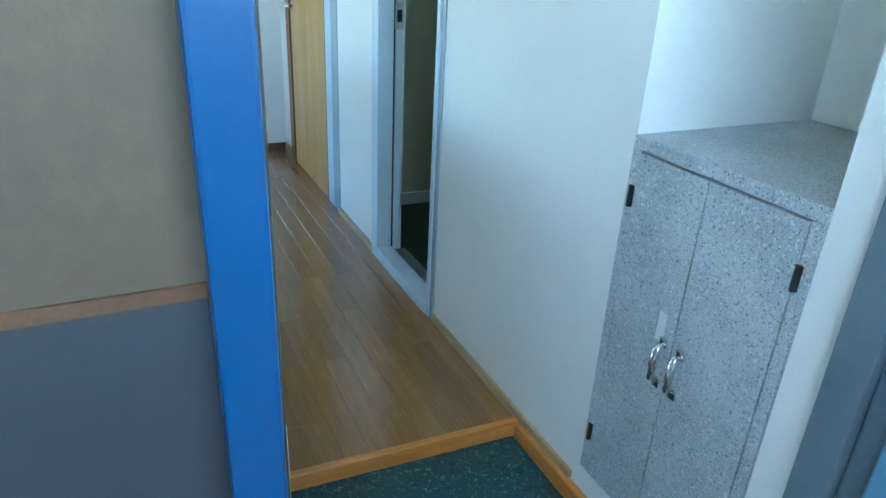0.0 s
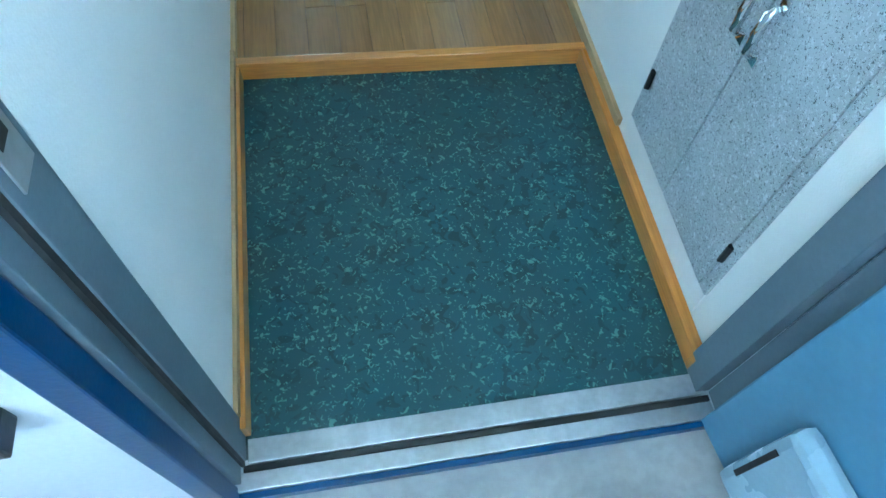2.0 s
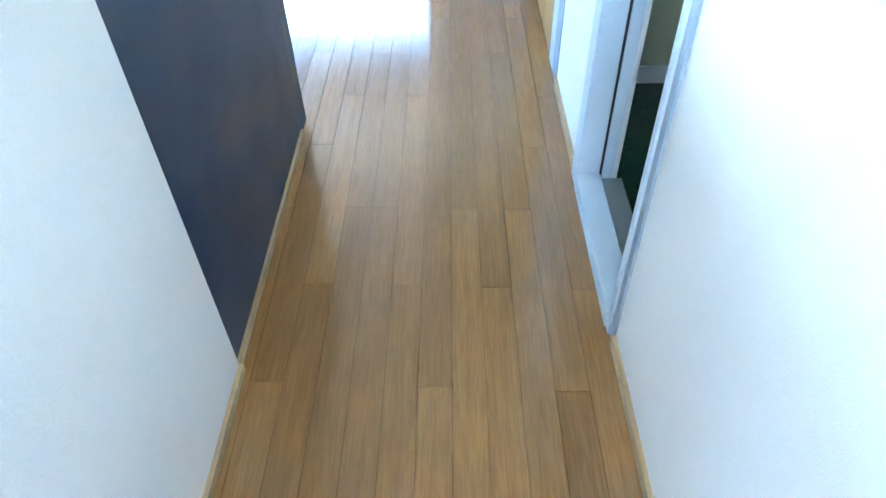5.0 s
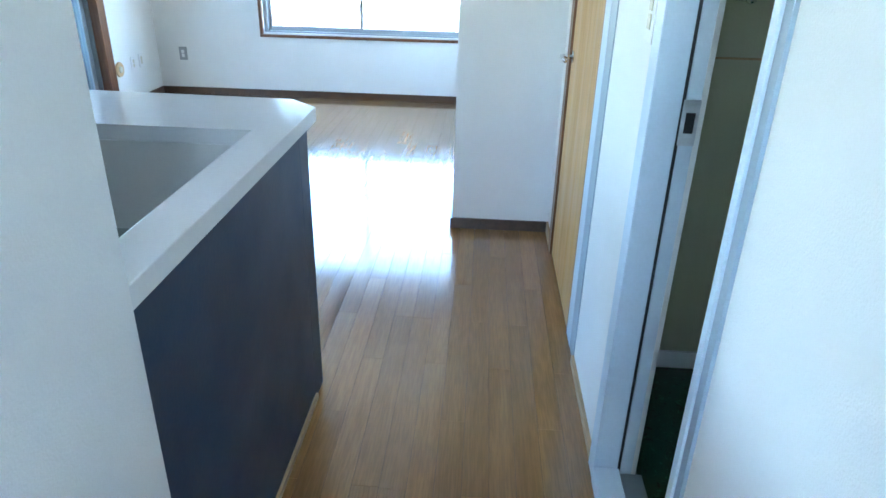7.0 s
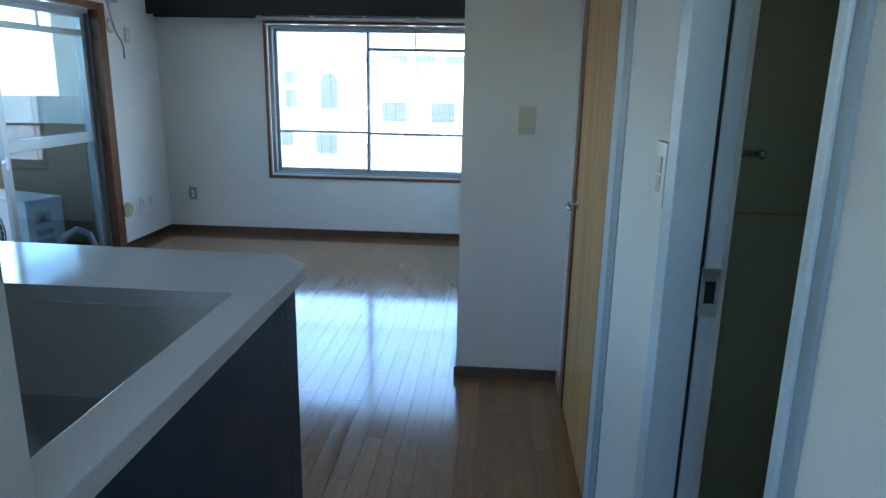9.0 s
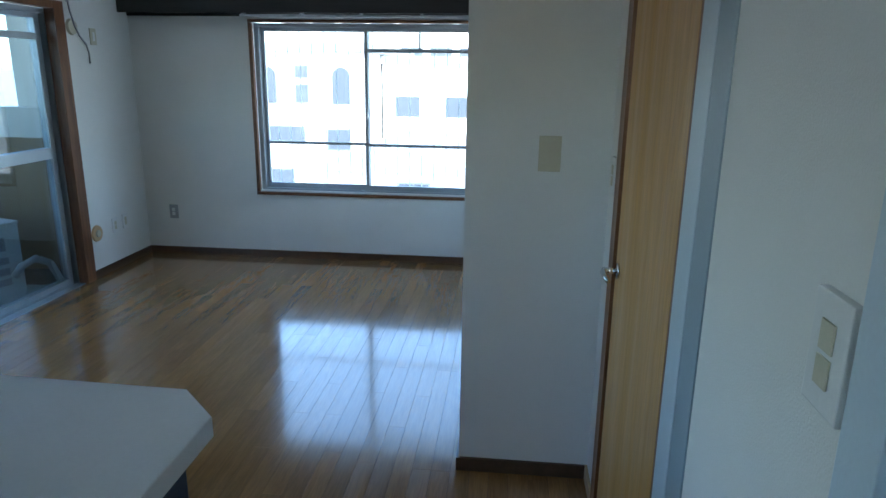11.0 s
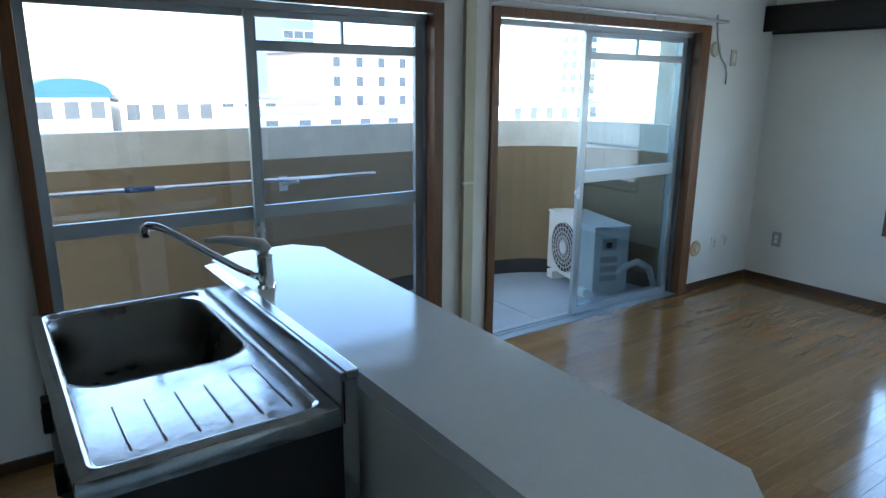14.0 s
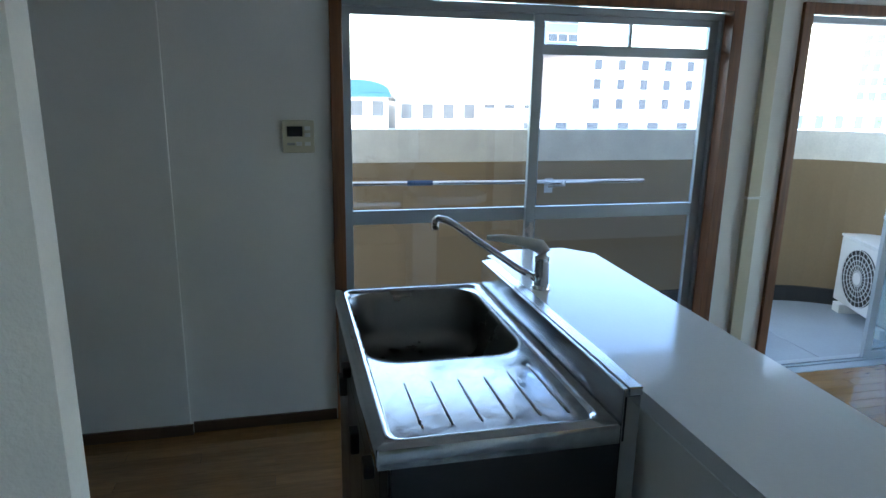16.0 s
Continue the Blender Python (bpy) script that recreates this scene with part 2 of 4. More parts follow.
def mesh_of(name, bm, material, smooth=False):
    bmesh.ops.recalc_face_normals(bm, faces=bm.faces)
    me = bpy.data.meshes.new(name)
    if smooth:
        for f in bm.faces:
            f.smooth = True
    bm.to_mesh(me)
    bm.free()
    me.materials.append(material)
    return me


def struct(name, bm, material, label="", category=""):
    return tagged(new(name, mesh_of(name, bm, material)), label, category, kind="structure")


def thing(name, p, label, category, group=""):
    ob = new(name)
    ob.location = p
    ORG[ob.name] = Vector(p)
    return tagged(ob, label, category, group)


def part(name, bm, material, parent, label="", smooth=False):
    o = ORG.get(parent.name, Vector((0, 0, 0)))
    bmesh.ops.translate(bm, verts=bm.verts, vec=-o)
    ob = new(name, mesh_of(name, bm, material, smooth))
    ob.parent = parent
    ORG[ob.name] = o
    return tagged(ob, label)


# ---- plan (metres): corridor along y, right face x = 0, left face x = -W ----
W, LW, FW, H = 0.86, -3.375, 5.895, 2.38
WEND, COL, COLX = 0.568, 2.974, -0.498
GZ = -0.045
STEPR, STEPL = 0.0, 0.038  # the step runs slightly askew

# ---- floors ----
struct("floor_entry", bx(((-W - 0.02, -0.835, GZ - 0.1), (0.02, 0.06, GZ))), TEAL, "teal flecked vinyl entry floor below the wooden step", "floor")
struct("floor_washroom", bx(((0.12, 0.2, -0.1), (1.35, 1.80, 0.0)), ((0.03, 0.69, -0.1), (0.12, 1.2, -0.004))), GREEN, "dark green vinyl washroom floor", "floor")
struct("floor_landing", bx(((-2.6, -2.6, -0.3), (2.2, -0.905, -0.085))), LANDF, "grey concrete outer landing floor", "floor")

# ---- walls ----
struct("wall_corridor_left", bx(((-0.890, -0.80, -0.1), (-W, WEND, H))), WALLP, "white papered corridor wall", "wall")
struct("wall_corridor_right", bx(
    ((0, -0.28, -0.1), (0.12, 0.66, H)), ((0, 0.66, 1.97), (0.12, 1.26, H)), ((0, 1.26, -0.1), (0.12, 1.787, H)),
    ((0, 1.787, 2.001), (0.12, 2.776, H)), ((0.052, 1.787, -0.1), (0.12, 2.776, 2.001)), ((0, 2.776, -0.1), (0.12, COL, H)), ((0, -0.80, -0.1), (0.12, -0.722, H)),
    ((0, -0.722, -0.1), (0.12, -0.28, 0.0)), ((0, -0.722, 1.75), (0.12, -0.28, H)),
    ((0.12, -0.80, -0.1), (0.60, -0.722, H)), ((0.12, -0.28, -0.1), (0.60, -0.20, H)), ((0.52, -0.722, -0.1), (0.60, -0.28, H)),
    ((0.12, -0.722, 1.75), (0.52, -0.28, 1.85))), WALLP, "white papered corridor wall with a cabinet niche", "wall")
struct("wall_column", bx(((COLX, COL, -0.1), (0.12, FW, H))), WALLP, "white papered projecting wall", "wall")
struct("wall_far", bx(
    ((LW, FW, -0.1), (-2.392, FW + 0.15, H)), ((-2.392, FW, -0.1), (-0.50, FW + 0.15, 0.530)),
    ((-2.392, FW, 1.901), (-0.50, FW + 0.15, H)), ((-0.50, FW, -0.1), (0.12, FW + 0.15, H))), WALLP, "white papered living room wall with a window", "wall")
struct("wall_balcony", bx(
    ((LW - 0.16, -0.8, -0.1), (LW, 0.888, H)), ((LW - 0.16, 0.888, 1.935), (LW, 2.812, H)), ((LW - 0.16, 2.812, -0.1), (LW, 3.135, H)),
    ((LW - 0.16, 3.135, 1.945), (LW, 5.083, H)), ((LW - 0.16, 5.083, -0.1), (LW, FW + 0.15, H)),
    ((LW - 0.16, 0.888, -0.1), (LW, 2.812, 0.0)), ((LW - 0.16, 3.135, -0.1), (LW, 5.083, -0.012)),
    ((LW, -0.8, -0.0), (LW + 0.02, 0.237, H))), WALLP, "white papered wall with two balcony doors", "wall")
struct("wall_kitchen_back", bx(((LW - 0.16, -0.90, -0.3), (-0.891, -0.801, H))), OUTER, "white wall behind the kitchen", "wall")
struct("wall_washroom", bx(((0.12, 1.80, -0.1), (1.45, 1.90, H)), ((1.35, 0.2, -0.1), (1.45, 1.80, H)), ((0.12, 0.10, -0.1), (1.45, 0.20, H)),
                           ((0.12, 0.2, -0.1), (0.126, 0.65, H)), ((0.12, 1.30, -0.1), (0.126, 1.8, H))), WASHP, "cream washroom wall", "wall")
struct("ceiling", bx(((LW - 0.16, -0.93, H), (1.45, FW + 0.15, H + 0.15))), CEIL, "white papered ceiling", "ceiling")

# outer front wall and landing
struct("wall_front_lower", bx(((-2.6, -0.92, -0.3), (-0.906, -0.80, 0.76)), ((0.06, -0.92, -0.3), (2.2, -0.80, H))), OUTER, "white painted outer wall beside the entrance", "wall")
# Grey band added to put shade on the pale lower wall.
struct("wall_front_shade_band", bx(((-2.6, -0.92, 0.7605), (-0.906, -0.80, 1.0715))), SLATE, "slate-grey wall band, darkened to carry the landing's shade", "wall")
struct("wall_front_upper", bx(((-2.6, -0.92, 1.082), (-0.906, -0.80, H))), TAN, "tan stone-textured outer wall beside the entrance", "wall")
struct("trim_front", bx(((-2.6, -0.923, 1.072), (-0.906, -0.80, 1.082))), BASE, "brown strip between the two outer wall paints", "trim")
struct("wall_front_over", bx(((-0.906, -0.92, 2.03), (0.06, -0.80, H))), OUTER)
# Added out of view: parapet and end walls cut skylight on the landing.
struct("unseen_landing_parapet", bx(((-2.6, -2.6, -0.085), (2.2, -2.48, 1.50)), ((2.2, -2.6, -0.3), (2.32, -0.80, 2.5)), ((-2.72, -2.6, -0.3), (-2.6, -0.80, 2.5))), OUTER, "unseen white parapet and end walls, added to dim the landing", "parapet")
# Unseen roof, run out to y -4.3 to keep sun off the landing.
struct("unseen_landing_roof", bx(((-2.72, -4.3, 2.5), (2.32, -0.93, 2.62))), OUTER)

br = thing("wall_bracket", (-1.0, -0.93, 0.47), "black pipe bracket on the white outer wall", "bracket")
part("arm", bx(((-1.06, -0.962, 0.485), (-0.966, -0.9205, 0.520)), bev=0.004), BLACK, br)
part("foot_plate", bx(((-1.06, -0.955, 0.470), (-0.975, -0.9205, 0.484)), bev=0.001), WHITE, br, "white plate under the bracket")

# ---- entrance step and edging ----
bm = bmesh.new()
prism(bm, [(-0.002, STEPR), (-0.002, STEPR + 0.024), (-W + 0.002, STEPL + 0.024), (-W + 0.002, STEPL)], GZ, 0.006, 0.003)
step = struct("step_edge", bm, KERB, "varnished orange wooden step edge of the corridor", "step")
struct("edging_right", bx(((-0.026, -0.82, GZ), (-0.002, STEPR - 0.002, 0.006)), bev=0.003), KERBY, "varnished orange wooden floor edging", "trim")
struct("edging_left", bx(((-W + 0.002, -0.82, GZ), (-W + 0.016, STEPL - 0.002, 0.006)), bev=0.003), KERBY, "varnished orange wooden floor edging", "trim")
struct("baseboard_entry", bx(((-0.011, -0.25, 0.007), (0, 0.026, 0.03)), ((-W, -0.80, 0.007), (-W + 0.008, 0.062, 0.03))), BASELIGHT, "pale wooden base strip", "baseboard")
struct("baseboard_corridor", bx(
    ((-0.011, 0.026, 0), (0, 0.633, 0.03)), ((-W, 0.064, 0), (-W + 0.011, WEND, 0.022)), ((-0.011, 1.281, 0), (0, 1.787, 0.03)), ((-0.011, 2.776, 0), (0, COL, 0.055))), BASELIGHT, "thin pale wooden base strip", "baseboard")
struct("baseboard_room", bx(
    ((COLX - 0.012, COL - 0.012, 0), (-0.011, COL, 0.055)), ((COLX - 0.012, COL, 0), (COLX, FW, 0.055)), ((LW, FW - 0.012, 0), (COLX - 0.012, FW, 0.058)),
    ((LW, 5.088, 0), (LW + 0.012, FW - 0.012, 0.058)), ((LW + 0.02, -0.8, 0), (LW + 0.032, 0.249, 0.05)), ((LW, 0.249, 0), (LW + 0.012, 0.884, 0.05)),
    ((LW, 2.816, 0), (LW + 0.012, 3.13, 0.058))), BASE, "dark wooden baseboard", "baseboard")

# ---- entrance door, frame, threshold ----
fr = thing("door_frame", (-0.43, -0.86, GZ), "grey steel entrance door frame with a blue outer edge", "door frame")
part("jamb", bx(((-W - 0.010, -0.862, GZ), (-W + 0.006, -0.80, 2.0)), ((-W - 0.02, -0.90, GZ), (-W - 0.003, -0.864, 2.0)), bev=0.002), STEELP, fr)
part("jamb", bx(((-0.026, -0.862, GZ), (0.004, -0.80, 2.0)), ((0.0, -0.90, GZ), (0.03, -0.864, 2.0)), bev=0.002), STEELP, fr)
part("head", bx(((-W, -0.90, 2.0), (0.004, -0.80, 2.03))), STEELP, fr)
part("outer_edge", bx(((-0.907, -0.938, -0.085), (-W - 0.010, -0.902, 2.03)), bev=0.003), BLUE, fr, "bright blue painted frame edge")
part("seal", bx(((-W - 0.002, -0.872, GZ), (-W + 0.004, -0.863, 2.0))), RUBBER, fr, "black rubber door seal")
sp = part("strike_plate", bx(((-W + 0.0065, -0.850, 0.74), (-W + 0.009, -0.812, 0.90)), bev=0.001), SILLMETAL, fr, "worn steel strike plate")
part("strike_hole", bx(((-W + 0.0092, -0.842, 0.778), (-W + 0.0100, -0.822, 0.848))), BLACK, sp)
th = thing("threshold", (-0.43, -0.85, -0.085), "worn aluminium entrance threshold with a black groove", "threshold")
part("inner_plate", bx(((-W + 0.010, -0.868, GZ - 0.05), (-0.010, -0.826, GZ + 0.005)), bev=0.002), SILLMETAL, th)
part("groove", bx(((-W + 0.0, -0.880, GZ - 0.05), (-0.0, -0.869, GZ - 0.004))), RUBBER, th, "black strip in the threshold groove")
part("outer_plate", bx(((-W - 0.01, -0.912, -0.085), (0.0, -0.881, GZ - 0.004)), bev=0.002), SILLMETAL, th)
part("painted_lip", bx(((-W - 0.01, -0.924, -0.085), (0.0, -0.913, GZ - 0.010)), bev=0.002), BLUE, th, "blue painted outer lip")

door = thing("front_door", (0.012, -0.905, -0.06), "pale blue steel entrance door standing open", "door")
dm = Matrix.Translation((0.012, -0.905, 0)) @ Matrix.Rotation(radians(97), 4, "Z")
bm = bmesh.new()
box(bm, (-0.84, 0.0, -0.06), (0.0, 0.04, 1.98), 0.004, dm)
leaf = part("leaf", bm, DOORBLUE, door)
bm = bmesh.new()
box(bm, (-0.50, 0.041, -0.01), (-0.095, 0.085, 0.26), 0.02, dm)
mb = part("mail_box", bm, MAILP, door, "whitish blue steel mail box on the door")
bm = bmesh.new()
box(bm, (-0.118, 0.0855, 0.06), (-0.108, 0.0875, 0.20), 0.0, dm)
part("slot", bm, BLACK, mb)
bm = bmesh.new()
cyl(bm, dm @ Vector((-0.78, 0.04, 0.92)), dm @ Vector((-0.78, 0.09, 0.92)), 0.02)
cyl(bm, dm @ Vector((-0.78, 0.09, 0.92)), dm @ Vector((-0.78, 0.11, 0.92)), 0.032)
part("door_knob", bm, CHROME, door, "steel door knob", True)

# ---- shoe cabinet in the niche ----
cab = thing("shoe_cabinet", (0.2, -0.5, 0.08), "speckled grey laminate shoe cabinet with two closed doors", "cabinet")
part("top", bx(((-0.006, -0.721, 0.918), (0.515, -0.281, 0.945)), bev=0.002), TERR, cab)
# Carcass is black so the gaps between the doors show as shadow lines.
part("body", bx(((0.012, -0.721, 0.0), (0.515, -0.281, 0.917))), BLACK, cab, "cabinet carcass behind the doors, black for the shade in the gaps")
part("side_strip", bx(((-0.006, -0.306, 0.08), (0.011, -0.281, 0.917)), bev=0.001), TERR, cab)
part("side_strip", bx(((-0.006, -0.721, 0.08), (0.011, -0.698, 0.917)), bev=0.001), TERR, cab)
part("plinth", bx(((-0.004, -0.721, 0.007), (0.011, -0.281, 0.078)), bev=0.001), WHITE, cab, "white plinth strip under the cabinet")
for y0, y1, yh, yk in ((-0.4885, -0.3080, -0.300, -0.468), (-0.6960, -0.4925, -0.702, -0.516)):
    dr = part("cabinet_door", bx(((-0.008, y0, 0.082), (0.011, y1, 0.9135)), bev=0.0015), TERR, cab)
    for z in (0.203, 0.82):
        bm = bx(((-0.013, yh - 0.006, z - 0.023), (-0.0075, yh + 0.006, z + 0.023)), bev=0.001)
        cyl(bm, (-0.013, yh, z - 0.023), (-0.013, yh, z + 0.023), 0.004, n=10)
        part("hinge", bm, BLACK, dr, "dark metal hinge")
    bm = bmesh.new()
    tube(bm, [(-0.008, yk, 0.553), (-0.022, yk, 0.552), (-0.027, yk, 0.546), (-0.028, yk, 0.512), (-0.027, yk, 0.478), (-0.022, yk, 0.472), (-0.008, yk, 0.471)], [0.005, 0.006, 0.008, 0.009, 0.008, 0.006, 0.005])
    for z in (0.560, 0.464):
        box(bm, (-0.0115, yk - 0.010, z - 0.011), (-0.0082, yk + 0.010, z + 0.011), 0.001)
    part("handle", bm, CHROME, dr, "chrome bow handle", True)
part("tape_mark", bx(((-0.0092, -0.463, 0.556), (-0.0082, -0.442, 0.622))), WHITE, cab, "strip of whitish tape residue")

# ---- washroom door frame ----
wf = thing("washroom_door_frame", (0.06, 0.95, 0), "pale blue-white washroom door frame", "door frame")
part("jamb", bx(((-0.014, 1.210, 0.0), (0.052, 1.280, 1.99)), bev=0.002), FRAMEW, wf)
# Black strip set in for the shade of the jamb's groove.
part("groove_shade_strip", bx(((0.053, 1.214, 0.0), (0.060, 1.275, 1.99))), RUBBER, wf, "dark strip for the shade in the groove")
dj = part("inner_jamb", bx(((0.061, 1.212, 0.0), (0.092, 1.259, 1.99)), bev=0.002), FRAMEW, wf)
part("lock_plate", bx(((0.056, 1.2075, 0.972), (0.092, 1.2115, 1.072)), bev=0.001), SILLMETAL, dj, "small metal lock plate")
part("lock_hole", bx(((0.064, 1.2065, 1.0), (0.084, 1.2074, 1.045)), bev=0.0003), BLACK, dj)
part("jamb", bx(((-0.012, 0.660, 0.0), (0.10, 0.682, 1.99)), bev=0.002), FRAMEW, wf)
part("casing_strip", bx(((-0.007, 0.634, 0.0), (0.0, 0.659, 1.99)), bev=0.001), GREYBL, wf)
part("head", bx(((-0.014, 0.660, 1.991), (0.12, 1.280, 2.03)), bev=0.002), FRAMEW, wf)
part("sill", bx(((-0.016, 0.683, 0.0), (0.055, 1.209, 0.05)), bev=0.003), FRAMEW, wf, "raised white door sill")
part("sill_step", bx(((0.056, 0.683, 0.0), (0.120, 1.209, 0.032)), bev=0.002), ALU, wf)
struct("baseboard_washroom", bx(((0.127, 1.788, 0.0), (1.35, 1.80, 0.065))), WHITE, "white washroom baseboard", "baseboard")
struct("trim_washroom", bx(((0.127, 1.797, 1.072), (1.35, 1.80, 1.078))), BASELIGHT)
hk = thing("towel_hanger", (0.33, 1.79, 1.24), "small chrome towel hanger on the cream wall", "hanger")
bm = bmesh.new()
cyl(bm, (0.27, 1.80, 1.245), (0.27, 1.785, 1.245), 0.018)
tube(bm, [(0.27, 1.787, 1.245), (0.30, 1.765, 1.243), (0.35, 1.76, 1.240)], 0.008)
part("arm", bm, CHROME, hk, smooth=True)
bm = bmesh.new()
bmesh.ops.create_uvsphere(bm, u_segments=14, v_segments=8, radius=0.015, matrix=Matrix.Translation((0.352, 1.76, 1.24)))
part("knob", bm, CHROME, hk, smooth=True)

# ---- honey veneer door ----
struct("door_sill", bx(((0.0005, 1.787, -0.1), (0.051, 2.776, 0.0))), BASE, "dark wooden sill under the veneer door", "sill")
d2f = thing("inner_door_frame", (0.0, 2.2, 0), "pale frame with a brown wooden edge round a closed door", "door frame")
part("jamb", bx(((-0.004, 1.886, 0.0), (0.05, 1.985, 2.0)), bev=0.002), FRAMEW, d2f)
part("casing", bx(((-0.003, 1.788, 0.0), (0.05, 1.885, 2.0)), bev=0.002), GREYBL, d2f, "grey-blue casing strip")
part("far_jamb", bx(((-0.012, 2.695, 0.0), (0.05, 2.775, 2.0)), bev=0.002), BROWN, d2f, "brown wooden jamb")
part("stop", bx(((-0.002, 1.986, 0.0), (0.05, 2.006, 2.0)), bev=0.001), BROWN, d2f)
part("head", bx(((-0.012, 2.007, 1.965), (0.05, 2.694, 2.0)), bev=0.002), BROWN, d2f)
d2 = thing("inner_door", (0.03, 2.29, 0.005), "closed honey-coloured wood veneer door with a lever handle", "door")
part("leaf", bx(((-0.002, 2.008, 0.006), (0.034, 2.692, 1.962)), bev=0.002), DOORW, d2)
bm = bmesh.new()
cyl(bm, (-0.0022, 2.64, 0.938), (-0.008, 2.64, 0.938), 0.024)
cyl(bm, (-0.008, 2.64, 0.938), (-0.045, 2.64, 0.938), 0.010)
tube(bm, [(-0.045, 2.645, 0.938), (-0.050, 2.62, 0.940), (-0.050, 2.58, 0.938), (-0.046, 2.54, 0.934)], [0.010, 0.010, 0.009, 0.007])
part("lever_handle", bm, CHROME, d2, "chrome lever handle", True)


def switch_plate(name, lo, hi, face, material, label, buttons):
    """A plate on a wall; face: the axis and sign that it faces; its buttons are small raised bars."""
    c = [(a + b) / 2 for a, b in zip(lo, hi)]
    ob = thing(name, c, label, "switch" if "switch" in name else "outlet")
    part("plate", bx((lo, hi), bev=0.0025), material, ob)
    ax, sg = face
    for k in range(buttons):
        l2, h2 = list(lo), list(hi)
        front = hi[ax] if sg > 0 else lo[ax]
        l2[ax], h2[ax] = (front + 0.0004, front + 0.003) if sg > 0 else (front - 0.003, front - 0.0004)
        o = 1 - ax if ax < 2 else 0
        wdt, hgt = hi[o] - lo[o], hi[2] - lo[2]
        l2[o], h2[o] = lo[o] + wdt * 0.32, hi[o] - wdt * 0.32
        l2[2], h2[2] = lo[2] + hgt * (0.2 + 0.6 * k / buttons) + 0.003, lo[2] + hgt * (0.2 + 0.6 * (k + 1) / buttons) - 0.003
        part("rocker" if "switch" in name else "socket", bx((l2, h2), bev=0.0008), WHITE if material is not WHITE else IVORY, ob)
    return ob


switch_plate("light_switch", (-0.246, COL - 0.009, 1.190), (-0.170, COL, 1.312), (1, -1), IVORY, "ivory blank switch plate on the white wall", 0)
switch_plate("light_switch", (-0.012, 1.295, 1.170), (0.0, 1.375, 1.300), (0, -1), WHITE, "white light switch beside the washroom door", 2)
switch_plate("light_switch", (-0.010, 2.815, 1.14), (0.0, 2.88, 1.26), (0, -1), WHITE, "white light switch past the veneer door", 2)
switch_plate("wall_outlet", (-3.172, FW - 0.009, 0.303), (-3.100, FW, 0.419), (1, -1), GREYPL, "grey power outlet on the white wall", 2)
switch_plate("wall_outlet", (LW, 5.375, 0.285), (LW + 0.008, 5.445, 0.40), (0, 1), WHITE, "white power outlet plate", 2)
switch_plate("wall_outlet", (LW, 5.515, 0.29), (LW + 0.008, 5.585, 0.405), (0, 1), WHITE, "white aerial outlet plate", 1)
switch_plate("wall_outlet", (LW, 5.37, 1.68), (LW + 0.008, 5.44, 1.795), (0, 1), IVORY, "ivory air conditioner outlet plate", 1)
gas = thing("gas_outlet", (LW, 5.175, 0.330), "round peach-coloured gas outlet cover", "gas outlet")
bm = bmesh.new()
cyl(bm, (LW, 5.175, 0.330), (LW + 0.012, 5.175, 0.330), 0.062, 0.058, 32)
part("cover", bm, PEACH, gas)
bm = bmesh.new()
cyl(bm, (LW + 0.0125, 5.175, 0.330), (LW + 0.022, 5.175, 0.330), 0.028, 0.024, 24)
part("cap", bm, IVORY, gas)
pc = thing("pipe_cover", (LW, 5.17, 1.80), "white round sleeve cover with a loose cable", "pipe cover")
bm = bmesh.new()
cyl(bm, (LW, 5.17, 1.79), (LW + 0.018, 5.17, 1.79), 0.055, 0.048, 28)
part("disc", bm, IVORY, pc)
bm = bmesh.new()
tube(bm, [(LW + 0.015, 5.14, 2.02), (LW + 0.02, 5.15, 1.90), (LW + 0.022, 5.18, 1.80), (LW + 0.02, 5.23, 1.73), (LW + 0.015, 5.30, 1.68), (LW + 0.01, 5.33, 1.62), (LW + 0.008, 5.33, 1.55)], 0.006, 8)
part("cable", bm, GREYPL, pc, smooth=True)

# ---- water heater remote ----
rm = thing("heater_remote", (LW, 0.751, 1.312), "ivory water heater control panel with a dark display", "control panel")
part("case", bx(((LW, 0.686, 1.246), (LW + 0.018, 0.816, 1.380)), bev=0.004), IVORY, rm)
part("display", bx(((LW + 0.0182, 0.705, 1.314), (LW + 0.0195, 0.768, 1.356))), BLACK, rm, "black display window")
for y, z in ((0.788, 1.348), (0.788, 1.320), (0.753, 1.284), (0.788, 1.284)):
    part("button", bx(((LW + 0.0182, y - 0.012, z - 0.008), (LW + 0.021, y + 0.012, z + 0.008)), bev=0.001), WHITE, rm)
part("label_bar", bx(((LW + 0.0182, 0.705, 1.278), (LW + 0.0188, 0.735, 1.288))), GREYPL, rm)


# ---- kitchen bar ----
bar = thing("bar_counter", (-1.9, 1.65, 0), "white laminate bar top on a navy panelled half wall", "counter")
bm = bmesh.new()
prism(bm, [(-0.862, 0.570), (-0.862, 1.688), (-0.955, 1.783), (-2.776, 1.845), (-2.885, 1.755), (-2.885, 1.53), (-2.817, 1.420), (-0.958, 1.413), (-0.958, 0.570)], 0.869, 0.912, 0.003)
part("bar_top", bm, LAM, bar)
part("navy_panel", bx(((-0.880, 0.570, 0.022), (-0.866, 1.500, 0.868)), bev=0.001), NAVY, bar, "dark navy corridor side panel")
part("navy_panel", bx(((-2.65, 1.576, 0.022), (-0.905, 1.590, 0.868))), NAVY, bar, "dark navy living side panel")
part("end_panel", bx(((-0.904, 1.501, 0.0), (-0.866, 1.590, 0.868)), bev=0.001), NAVY, bar)
